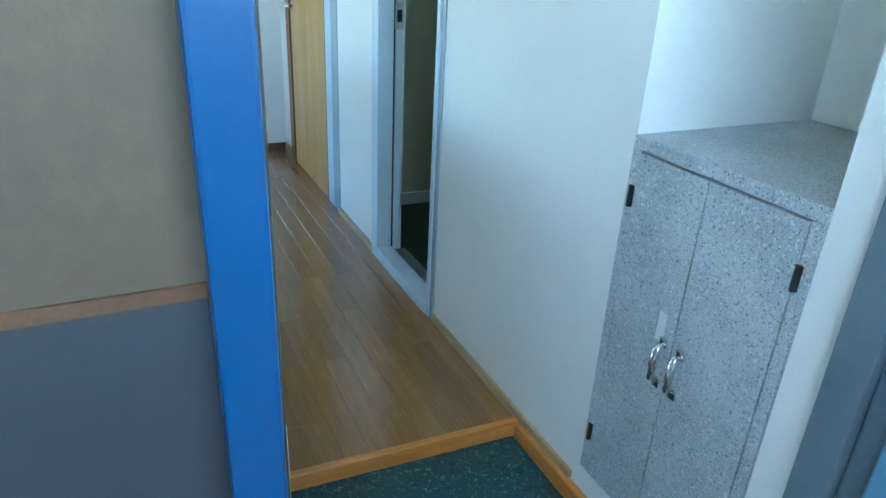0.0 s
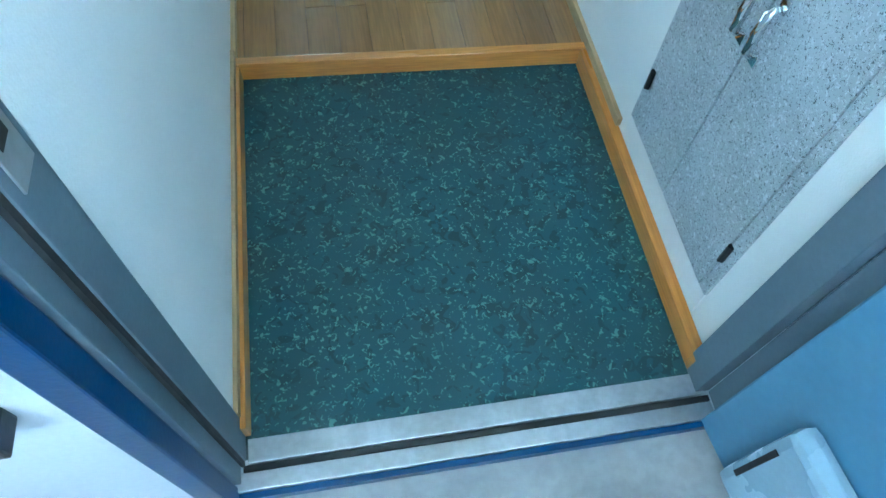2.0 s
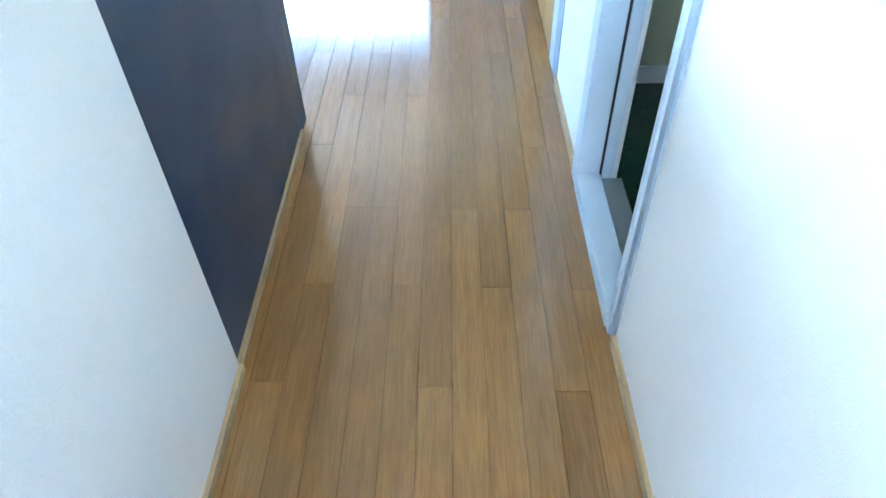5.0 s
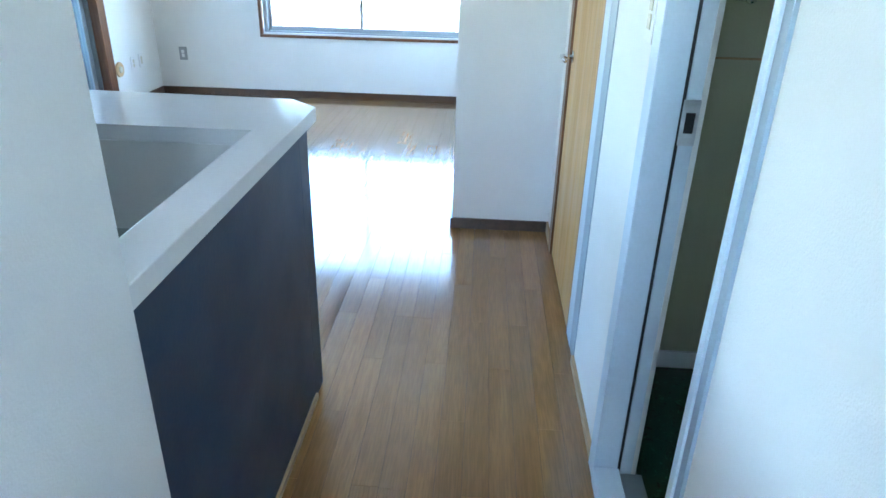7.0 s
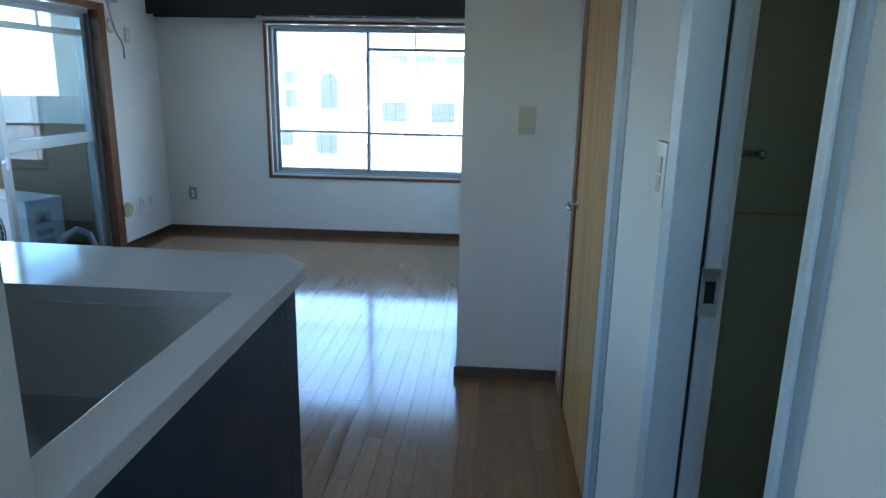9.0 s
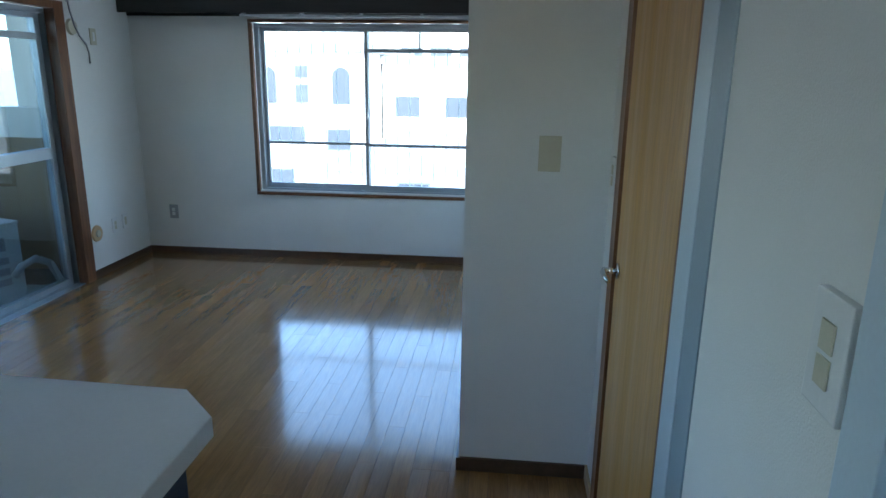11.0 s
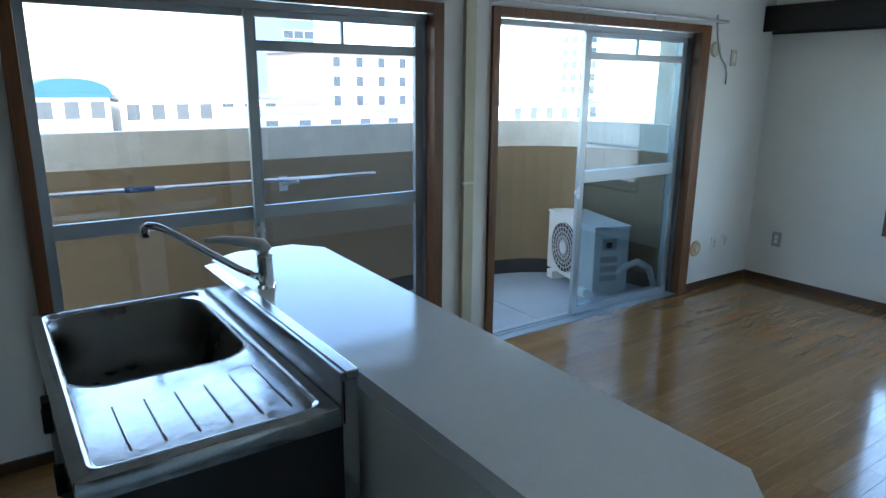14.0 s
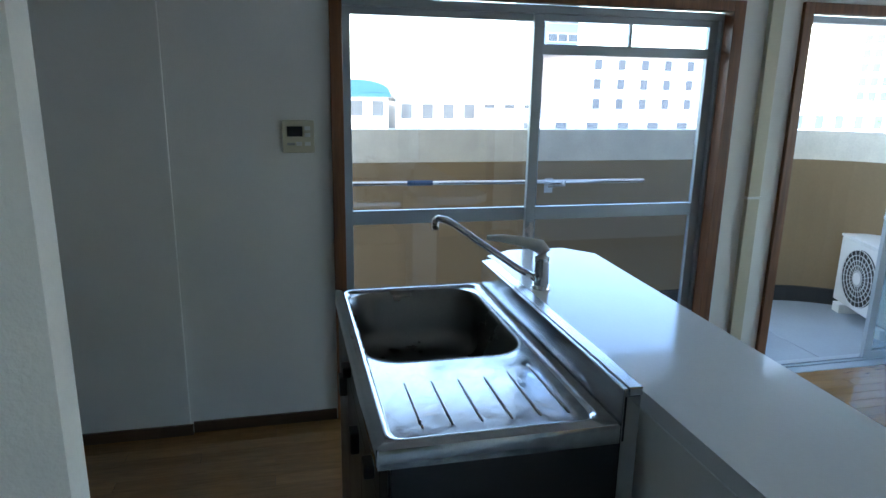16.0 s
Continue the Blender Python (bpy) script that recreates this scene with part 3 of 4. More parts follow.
part("base_strip", bx(((-0.880, 0.570, 0.0), (-0.858, 1.500, 0.021)), bev=0.001), BASELIGHT, bar, "pale wooden base strip")
part("kitchen_panel", bx(((-0.955, 0.570, 0.0), (-0.881, 1.425, 0.868)), ((-2.65, 1.426, 0.0), (-0.905, 1.575, 0.868))), WALLP, bar, "white kitchen side panel")

# ---- gas range stand ----
rs = thing("range_stand", (-1.3, 1.2, 0), "low dark steel cooker stand beside the sink", "kitchen unit")
part("body", bx(((-1.618, 0.87, 0.0), (-0.975, 1.420, 0.585)), bev=0.002), DARKCAB, rs)
part("top", bx(((-1.620, 0.855, 0.586), (-0.973, 1.423, 0.612)), bev=0.003), STEEL, rs, "stainless steel top")

# ---- sink unit ----
SX0, SX1, SY0, SY1, SZ = -2.668, -1.632, 0.838, 1.352, 0.857
sk = thing("sink_unit", (-2.12, 1.16, 0), "stainless steel kitchen sink unit with ribbed drainboard", "sink")
part("cabinet_body", bx(((SX0 + 0.01, SY0 + 0.03, 0.05), (SX1 - 0.008, SY1 + 0.03, 0.60)), ((SX1 - 0.024, SY0 + 0.03, 0.601), (SX1 - 0.008, SY1 + 0.03, SZ - 0.047)), bev=0.001), DARKCAB, sk)
part("kick", bx(((SX0 + 0.02, SY0 + 0.07, 0.0), (SX1 - 0.02, SY1, 0.049))), BLACK, sk)
for k in range(3):
    xa = SX0 + 0.012 + k * 0.331
    d = part("cabinet_door", bx(((xa, SY0 + 0.010, 0.06), (xa + 0.327, SY0 + 0.029, SZ - 0.16)), bev=0.002), CABFRONT, sk)
    bm = bx(((xa + 0.26, SY0 - 0.014, SZ - 0.24), (xa + 0.305, SY0 + 0.0095, SZ - 0.18)), bev=0.005)
    part("handle", bm, BLACK, d, "black door pull")
for k in range(2):
    d = part("drawer_front", bx(((SX0 + 0.012 + k * 0.497, SY0 + 0.010, SZ - 0.155), (SX0 + 0.505 + k * 0.497, SY0 + 0.029, SZ - 0.05)), bev=0.002), CABFRONT, sk)
    part("handle", bx(((SX0 + 0.40 + k * 0.497, SY0 - 0.014, SZ - 0.12), (SX0 + 0.45 + k * 0.497, SY0 + 0.0095, SZ - 0.09)), bev=0.005), BLACK, d)


def rrect(x0, y0, x1, y1, r, n):
    """Corner-rounded rectangle, n points a corner, counter-clockwise."""
    out = []
    for cx, cy, a0 in ((x1 - r, y1 - r, 0), (x0 + r, y1 - r, 90), (x0 + r, y0 + r, 180), (x1 - r, y0 + r, 270)):
        for k in range(n):
            a = radians(a0 + 90 * k / (n - 1))
            out.append((cx + r * math.cos(a), cy + r * math.sin(a)))
    return out


def loops(bm, rings, close_last=True):
    vs = [[bm.verts.new(p) for p in ring] for ring in rings]
    for a, b in zip(vs, vs[1:]):
        k = len(a)
        for i in range(k):
            bm.faces.new((a[i], a[(i + 1) % k], b[(i + 1) % k], b[i]))
    if close_last:
        bm.faces.new(vs[-1])
    return vs


N = 8
BX0, BX1, BY0, BY1 = -2.622, -2.042, 0.872, 1.302
bm = bmesh.new()
rim = lambda g, z, r: [(x, y, z) for x, y in rrect(SX0 + g, SY0 + g, SX1 - g, SY1 - g, r, N)]
bowl = lambda g, z, r: [(x, y, z) for x, y in rrect(BX0 + g, BY0 + g, BX1 - g, BY1 - g, r, N)]
loops(bm, [rim(0.0, SZ - 0.045, 0.006), rim(0.0, SZ - 0.003, 0.006), rim(0.003, SZ, 0.006), rim(0.020, SZ, 0.02), rim(0.027, SZ + 0.003, 0.028),
           rim(0.034, SZ, 0.03), rim(0.040, SZ - 0.006, 0.03)], False)
# top sheet between rim and bowl, joined along the bowl's edge
inner = rim(0.040, SZ - 0.006, 0.03)
loops(bm, [inner, bowl(-0.009, SZ - 0.006, 0.11)], False)
part("worktop", bm, BOARD, sk, "stained brushed steel worktop", True)
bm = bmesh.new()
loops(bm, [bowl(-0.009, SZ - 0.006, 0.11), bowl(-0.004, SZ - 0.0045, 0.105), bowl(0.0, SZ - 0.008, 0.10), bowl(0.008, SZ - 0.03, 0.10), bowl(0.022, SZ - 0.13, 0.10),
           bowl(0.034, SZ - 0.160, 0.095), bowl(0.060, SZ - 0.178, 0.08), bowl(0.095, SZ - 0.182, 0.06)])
part("bowl", bm, BOWL, sk, "deep steel sink bowl with its shade set into the colour", True)
bm = bmesh.new()
loops(bm, [[(-2.125 + r * math.cos(a * math.pi / 12), 1.105 + r * math.sin(a * math.pi / 12), z) for a in range(24)]
           for r, z in ((0.052, SZ - 0.1815), (0.050, SZ - 0.177), (0.040, SZ - 0.178), (0.034, SZ - 0.195))])
dr = part("drain", bm, CHROME, sk, "chrome drain ring", True)
bm = bmesh.new()
cyl(bm, (-2.125, 1.105, SZ - 0.194), (-2.125, 1.105, SZ - 0.178), 0.024, 0.020)
part("drain_basket", bm, RUBBER, dr)
for k, (y, xa) in enumerate(((0.945, -1.92), (1.01, -1.92), (1.075, -1.92), (1.14, -1.92), (1.205, -1.94), (1.27, -1.97))):
    bm = bmesh.new()
    tube(bm, [(xa, y, SZ - 0.0068), (xa + 0.02, y, SZ - 0.0048), (-1.74, y, SZ - 0.0048), (-1.71, y, SZ - 0.0068)], 0.0032, 8)
    part("drain_rib", bm, STEEL, sk, smooth=True)
part("backsplash", bx(((SX0, SY1 + 0.001, SZ - 0.045), (SX1, SY1 + 0.012, 0.935)), ((SX0, SY1 + 0.0125, 0.918), (SX1, SY1 + 0.045, 0.937)), bev=0.003), STEEL, sk)
part("apron", bx(((SX1 - 0.006, SY0 + 0.006, SZ - 0.046), (SX1 - 0.001, SY1, SZ - 0.006)), ((SX1 - 0.004, SY1 + 0.002, SZ - 0.25), (SX1, SY1 + 0.040, 0.917))), STEEL, sk)

# ---- tap ----
tp = thing("mixer_tap", (-2.389, 1.468, 0.9125), "chrome single-lever mixer tap with a long spout", "tap")
bm = bmesh.new()
cyl(bm, (-2.389, 1.468, 0.9130), (-2.389, 1.468, 0.9245), 0.030, 0.028, 28)
cyl(bm, (-2.389, 1.468, 0.9245), (-2.389, 1.468, 1.0135), 0.024, 0.023, 28)
part("body", bm, CHROME, tp, smooth=False)
bm = bmesh.new()
tube(bm, [(-2.394, 1.453, 0.9435), (-2.424, 1.398, 0.9735), (-2.494, 1.288, 1.0485), (-2.539, 1.218, 1.0965), (-2.554, 1.193, 1.1085), (-2.566, 1.173, 1.1105), (-2.574, 1.160, 1.1025)], [0.012, 0.011, 0.011, 0.011, 0.012, 0.012, 0.012])
spt = part("spout", bm, CHROME, tp, smooth=True)
bm = bmesh.new()
cyl(bm, (-2.573, 1.163, 1.1065), (-2.573, 1.163, 1.0745), 0.013)
part("aerator", bm, CHROME, spt, smooth=True)
bm = bmesh.new()
tube(bm, [(-2.389, 1.468, 1.0135), (-2.389, 1.468, 1.0335), (-2.394, 1.460, 1.0485), (-2.419, 1.418, 1.0585), (-2.454, 1.358, 1.0645), (-2.479, 1.313, 1.0625)], [0.025, 0.025, 0.023, 0.017, 0.013, 0.008])
part("lever", bm, WHITE, tp, "pale grey lever", True)

# ---- far window ----
w3 = thing("window_far", (-1.491, FW, 0.5378), "aluminium sliding window in a brown wooden surround", "window")
tagged(w3, kind="structure")
part("casing", bx(((-2.396, FW - 0.020, 0.531), (-0.495, FW + 0.02, 0.5552)), bev=0.002), BROWN, w3)
part("casing", bx(((-2.396, FW - 0.018, 0.5562), (-2.369, FW + 0.02, 1.8758)), bev=0.002), BROWN, w3)
part("casing", bx(((-2.396, FW - 0.020, 1.8768), (-0.495, FW + 0.02, 1.9)), bev=0.002), BROWN, w3)
part("sill", bx(((-2.368, FW + 0.0, 0.5562), (-0.505, FW + 0.10, 0.5678))), WHITE, w3)
part("track_frame", bx(((-2.368, FW + 0.03, 0.5687), (-2.331, FW + 0.11, 1.8758)), ((-2.330, FW + 0.03, 1.8468), (-0.545, FW + 0.11, 1.8758)), ((-0.544, FW + 0.03, 0.5687), (-0.505, FW + 0.11, 1.8758)),
                       ((-2.330, FW + 0.03, 0.5687), (-0.545, FW + 0.11, 0.5813))), ALU, w3)


def sash(parent, axis, a0, a1, d, z0, z1, rails, bars=(), st=0.028, th=0.026, glass=None):
    """One sliding sash: stiles, rails and a pane for each field. axis: the way it runs, d: its place across."""
    def b(p0, p1, q0, q1, dd=0.0):
        if axis == "x":
            return ((p0, d - th / 2 + dd, q0), (p1, d + th / 2 - dd, q1))
        return ((d - th / 2 + dd, p0, q0), (d + th / 2 - dd, p1, q1))
    s = part("sash", bx(b(a0, a0 + st, z0, z1), b(a1 - st, a1, z0, z1), bev=0.002), ALU, parent, "aluminium sash")
    zs = [(z0, z0 + 0.04)] + list(rails) + [(z1 - 0.03, z1)]
    for q0, q1 in zs:
        part("rail", bx(b(a0 + st, a1 - st, q0, q1), bev=0.0015), ALU, s)
    for xb, q0, q1 in bars:
        part("glazing_bar", bx(b(xb - 0.007, xb + 0.007, q0, q1, 0.004)), ALU, s)
    for (_, q0), (q1, _) in zip(zs, zs[1:]):
        (l, h), pb = b(a0 + st - 0.004, a1 - st + 0.004, q0 - 0.002, q1 + 0.002, th / 2), bmesh.new()
        pb.faces.new([pb.verts.new(p) for p in ((l[0], l[1], l[2]), (h[0], h[1], l[2]), (h[0], h[1], h[2]), (l[0], l[1], h[2]))])
        g = part("pane", pb, glass or GLASS, s)
        g.visible_shadow = False
    return s


sash(w3, "x", -2.329, -1.463, FW + 0.085, 0.5823, 1.8458, [(0.9412, 0.9644)])
sash(w3, "x", -1.495, -0.546, FW + 0.052, 0.5823, 1.8458, [(0.9373, 0.9606), (1.663, 1.692)], [(-1.06, 1.692, 1.8168)])
bm = bmesh.new()
cyl(bm, (-1.479, FW + 0.036, 1.1812), (-1.479, FW + 0.020, 1.1812), 0.014)
box(bm, (-1.487, FW + 0.018, 1.1521), (-1.471, FW + 0.028, 1.2102), 0.002)
part("latch", bm, SILLMETAL, w3, "small crescent latch")
gr = thing("window_grille", (-1.491, FW + 0.20, 0.5329), "thin grey security bars outside the window", "grille")
part("rail", bx(((-2.383, FW + 0.19, 0.5329), (-0.5, FW + 0.21, 0.5523)), bev=0.002), ALU, gr)
part("rail", bx(((-2.383, FW + 0.19, 1.8487), (-0.5, FW + 0.21, 1.8681)), bev=0.002), ALU, gr)
part("bracket", bx(((-2.383, FW + 0.151, 0.5378), (-2.354, FW + 0.189, 0.5523))), ALU, gr)
part("bracket", bx(((-0.53, FW + 0.151, 0.5378), (-0.5, FW + 0.189, 0.5523))), ALU, gr)
for k in range(19):
    x = -2.360 + k * 0.10
    bm = bmesh.new()
    cyl(bm, (x, FW + 0.20, 0.5533), (x, FW + 0.20, 1.8478), 0.0035, n=8)
    part("bar", bm, FRAMEW, gr)
bmn = thing("curtain_beam", (-1.936, FW - 0.05, 1.9164), "black-brown wooden curtain box over the window", "curtain box")
part("front_board", bx(((LW + 0.001, FW - 0.145, 1.9358), (COLX - 0.001, FW - 0.12, 2.1196)), bev=0.003), DARKB, bmn)
part("top_board", bx(((LW + 0.001, FW - 0.119, 2.0954), (COLX - 0.001, FW - 0.001, 2.1196))), DARKB, bmn)
part("back_board", bx(((LW + 0.001, FW - 0.014, 1.9213), (COLX - 0.001, FW - 0.001, 2.0751))), DARKB, bmn)
cr = part("curtain_rail", bx(((-2.430, FW - 0.085, 1.9116), (COLX - 0.01, FW - 0.065, 1.931)), bev=0.002), SILLMETAL, bmn, "old metal curtain rail")
for k in range(5):
    part("rail_bracket", bx(((-2.420 + k * 0.46, FW - 0.08, 1.9319), (-2.405 + k * 0.46, FW - 0.015, 1.9455))), SILLMETAL, cr)


# ---- balcony doors ----
def balcony_door(name, y0, y1, z0, ztop, jr, label):
    o = thing(name, (LW, (y0 + y1) / 2, 0), label, "window")
    tagged(o, kind="structure")
    part("casing", bx(((LW - 0.05, y0, z0), (LW + 0.022, y0 + 0.052, ztop)), bev=0.003), BROWN, o)
    part("casing", bx(((LW - 0.05, y1 - jr, z0), (LW + 0.022, y1, ztop)), bev=0.003), BROWN, o)
    part("casing", bx(((LW - 0.05, y0 + 0.053, ztop - 0.05), (LW + 0.022, y1 - jr - 0.001, ztop)), bev=0.003), BROWN, o)
    part("track", bx(((LW - 0.16, y0 + 0.053, z0), (LW - 0.001, y1 - jr - 0.001, z0 + 0.016)), ((LW - 0.105, y0 + 0.053, z0 + 0.0165), (LW - 0.100, y1 - jr - 0.001, z0 + 0.024)),
                     ((LW - 0.070, y0 + 0.053, z0 + 0.0165), (LW - 0.065, y1 - jr - 0.001, z0 + 0.024))), ALU, o, "aluminium floor track")
    part("frame_head", bx(((LW - 0.155, y0 + 0.053, ztop - 0.085), (LW - 0.051, y1 - jr - 0.001, ztop - 0.051))), ALU, o)
    part("frame_side", bx(((LW - 0.155, y0 + 0.0, z0 + 0.017), (LW - 0.051, y0 + 0.060, ztop - 0.051))), ALU, o)
    part("frame_side", bx(((LW - 0.155, y1 - jr - 0.010, z0 + 0.017), (LW - 0.051, y1, ztop - 0.051))), ALU, o)
    return o


w1 = balcony_door("window_kitchen", 0.888, 2.812, 0.0, 1.935, 0.06, "closed aluminium balcony door in a brown wooden surround")
sash(w1, "y", 0.950, 1.870, LW - 0.120, 0.026, 1.849, [(0.902, 0.966)], st=0.035, glass=GLASSK)
sash(w1, "y", 1.805, 2.740, LW - 0.085, 0.026, 1.849, [(0.910, 0.972), (1.674, 1.720)], [(2.285, 1.720, 1.819)], st=0.045, glass=GLASSS)
w2 = balcony_door("window_living", 3.135, 5.083, -0.012, 1.945, 0.10, "half-open aluminium balcony door in a brown wooden surround")
sash(w2, "y", 3.945, 4.955, LW - 0.085, 0.014, 1.859, [(0.915, 0.990), (1.694, 1.736)], [(4.44, 1.736, 1.829)], st=0.05, glass=GLASSL)
sash(w2, "y", 3.985, 4.970, LW - 0.120, 0.014, 1.859, [(0.915, 0.990), (1.694, 1.736)], st=0.05, glass=GLASSL)
for o, y in ((w1, 1.828), (w2, 3.93)):
    bm = bmesh.new()
    cyl(bm, (LW - 0.071, y, 0.86), (LW - 0.055, y, 0.86), 0.018)
    box(bm, (LW - 0.058, y - 0.009, 0.82), (LW - 0.046, y + 0.009, 0.90), 0.003)
    part("latch", bm, SILLMETAL, o, "crescent latch")
for y0, y1 in ((0.84, 2.88), (3.07, 5.22)):
    c = thing("curtain_rail", (LW + 0.04, (y0 + y1) / 2, 1.965), "dull metal curtain rail over the balcony door", "curtain rail", "curtain rails")
    bm = bmesh.new()
    cyl(bm, (LW + 0.05, y0, 1.975), (LW + 0.05, y1, 1.975), 0.010, n=14)
    part("rod", bm, SILLMETAL, c)
    for k in range(4):
        y = y0 + 0.06 + (y1 - y0 - 0.12) * k / 3
        part("bracket", bx(((LW, y - 0.008, 1.9615), (LW + 0.058, y + 0.008, 1.965)), ((LW, y - 0.012, 1.95), (LW + 0.004, y + 0.012, 2.0)), bev=0.0005), SILLMETAL, c)
pipe = thing("wall_conduit", (LW, 3.03, 0.1), "cream painted vertical conduit box on the wall", "conduit")
part("cover", bx(((LW, 2.945, 0.06), (LW + 0.030, 3.015, H - 0.01)), bev=0.004), IVORY, pipe)
part("strap", bx(((LW, 2.938, 1.0), (LW + 0.033, 3.022, 1.012))), WHITE, pipe)
switch_plate("wall_outlet", (LW, 2.845, 0.10), (LW + 0.010, 2.93, 0.20), (0, 1), IVORY, "ivory double outlet plate low on the wall", 2)

# ---- balcony ----
BZ, PX = -0.06, -4.74


def parapet_line(x, yc, ye, r, n=14):
    pts = [(x, -2.0), (x, yc)]
    for k in range(1, n + 1):
        a = math.pi * 0.5 * k / n
        pts.append((x + r - r * math.cos(a), yc + r * math.sin(a)))
    return pts + [(LW - 0.16, yc + r)]


def ribbon(inner, thick, z0, z1):
    """An upright wall of that thickness outside the line."""
    bm = bmesh.new()
    k = len(inner)
    outer = []
    for i, (x, y) in enumerate(inner):
        a, b = inner[max(i - 1, 0)], inner[min(i + 1, k - 1)]
        d = Vector((b[0] - a[0], b[1] - a[1])).normalized()
        outer.append((x - d.y * thick, y + d.x * thick))
    rows = [[bm.verts.new((x, y, z)) for x, y in line] for line, z in ((inner, z0), (outer, z0), (outer, z1), (inner, z1))]
    for a, b in ((0, 1), (1, 2), (2, 3), (3, 0)):
        for i in range(k - 1):
            bm.faces.new((rows[a][i], rows[a][i + 1], rows[b][i + 1], rows[b][i]))
    bm.faces.new([r[0] for r in rows])
    bm.faces.new([r[-1] for r in rows])
    return bm


line = parapet_line(PX, 4.15, 5.3, 0.95)
struct("floor_balcony", bx(((PX - 0.16, -2.0, -0.25), (LW - 0.16, 3.846, BZ)), ((PX - 0.16, 3.852, -0.25), (LW - 0.16, 5.3, BZ)), ((PX - 0.16, 3.846, -0.25), (LW - 0.16, 3.852, BZ - 0.004))), CONC, "grey sheet-covered balcony floor with a seam", "floor")
struct("parapet_lower", ribbon(line, 0.14, BZ, 1.034), PARAP, "tan painted curved balcony parapet", "parapet")
struct("parapet_upper", ribbon([(x - 0.02, y) for x, y in line[:-1]] + [line[-1]], 0.12, 1.0345, 1.245), STUCCO, "pale stucco band along the top of the parapet", "parapet")
struct("gutter_upstand", ribbon([(x + 0.02, y - 0.02) for x, y in line], 0.02, BZ, 0.06), RUBBER, "dark waterproofed upstand at the parapet foot", "trim")
struct("balcony_roof", bx(((PX - 0.16, -2.0, 2.45), (LW - 0.16, 5.3, 2.6))), OUTER, "white balcony soffit", "ceiling")
struct("balcony_pillar", bx(((-3.92, 5.26, BZ), (LW - 0.165, 5.50, 2.445)), bev=0.01), STUCCO, "pale stucco pillar at the balcony's end", "pillar")
pl = thing("drying_pole", (-4.5, 1.5, 0.94), "long steel laundry pole across the balcony", "pole")
bm = bmesh.new()
cyl(bm, (-4.5, -0.6, 0.95), (-4.5, 3.03, 0.927), 0.015, n=16)
part("pole", bm, CHROME, pl, smooth=False)
bm = bmesh.new()
cyl(bm, (-4.5, 1.42, 0.9375), (-4.5, 1.58, 0.9365), 0.0165, n=16)
part("sleeve", bm, BLUE, pl, "blue plastic sleeve")
for y in (0.2, 2.45):
    h = thing("pole_hook", (-4.60, y, 0.93), "steel pole holder arm on the parapet", "bracket", "pole hooks")
    bm = bmesh.new()
    tube(bm, [(PX, y, 0.86), (-4.60, y, 0.89), (-4.52, y, 0.905), (-4.47, y, 0.91), (-4.462, y, 0.94)], 0.008, 8)
    part("arm", bm, SILLMETAL, h, smooth=True)
    part("wall_plate", bx(((PX - 0.001, y - 0.03, 0.82), (PX + 0.006, y + 0.03, 0.92))), SILLMETAL, h)

# air conditioner's outdoor unit
AM = Matrix.Translation((-3.74, 4.46, BZ)) @ Matrix.Rotation(radians(-18), 4, "Z") @ Matrix.Diagonal((1, 1, 0.92, 1))
ac = thing("outdoor_unit", (-4.1, 4.7, BZ), "white air conditioner outdoor unit on plastic feet", "air conditioner")


def acp(name, fn, material, parent, label="", smooth=False):
    bm = bmesh.new()
    fn(bm)
    bmesh.ops.transform(bm, matrix=AM, verts=bm.verts)
    return part(name, bm, material, parent, label, smooth)


body = acp("body", lambda b: box(b, (-0.78, 0.0, 0.075), (0.0, 0.30, 0.60), 0.012), ACW, ac)
acp("lid", lambda b: box(b, (-0.785, -0.005, 0.601), (0.005, 0.305, 0.622), 0.006), ACW, ac)
acp("fan_recess", lambda b: cyl(b, (-0.47, -0.002, 0.335), (-0.47, -0.006, 0.335), 0.222, n=40), RUBBER, ac, "dark fan opening")
for k in range(5):
    def guard(b, r=0.06 + 0.04 * k):
        tube(b, [(-0.47 + r * math.cos(a * math.pi / 18), -0.014, 0.335 + r * math.sin(a * math.pi / 18)) for a in range(37)], 0.003, 6)
    acp("guard_ring", guard, ACW, ac)
for k in range(24):
    a = k * math.pi / 12
    acp("guard_spoke", lambda b: cyl(b, (-0.47 + 0.05 * math.cos(a), -0.012, 0.335 + 0.05 * math.sin(a)), (-0.47 + 0.222 * math.cos(a + 0.12), -0.012, 0.335 + 0.222 * math.sin(a + 0.12)), 0.002, n=6), ACW, ac)
acp("fan_hub", lambda b: cyl(b, (-0.47, -0.007, 0.335), (-0.47, -0.018, 0.335), 0.05, n=24), ACW, ac)
for z in (0.16, 0.24, 0.32):
    acp("side_louvre", lambda b: box(b, (0.0005, 0.06, z), (0.006, 0.20, z + 0.05), 0.002), GREYPL, ac)
acp("side_plate", lambda b: box(b, (0.0005, 0.07, 0.42), (0.005, 0.19, 0.52), 0.002), GREYPL, ac, "grey label plate")
acp("badge", lambda b: box(b, (0.0055, 0.10, 0.44), (0.0065, 0.15, 0.49)), BLACK, ac)
for x in (-0.66, -0.12):
    acp("foot", lambda b: box(b, (x - 0.05, -0.03, 0.0), (x + 0.05, 0.33, 0.074), 0.006), ACW, ac, "white plastic foot")
hs = thing("refrigerant_hose", (-3.62, 4.85, BZ), "wrapped grey hose looping from the outdoor unit", "hose")
bm = bmesh.new()
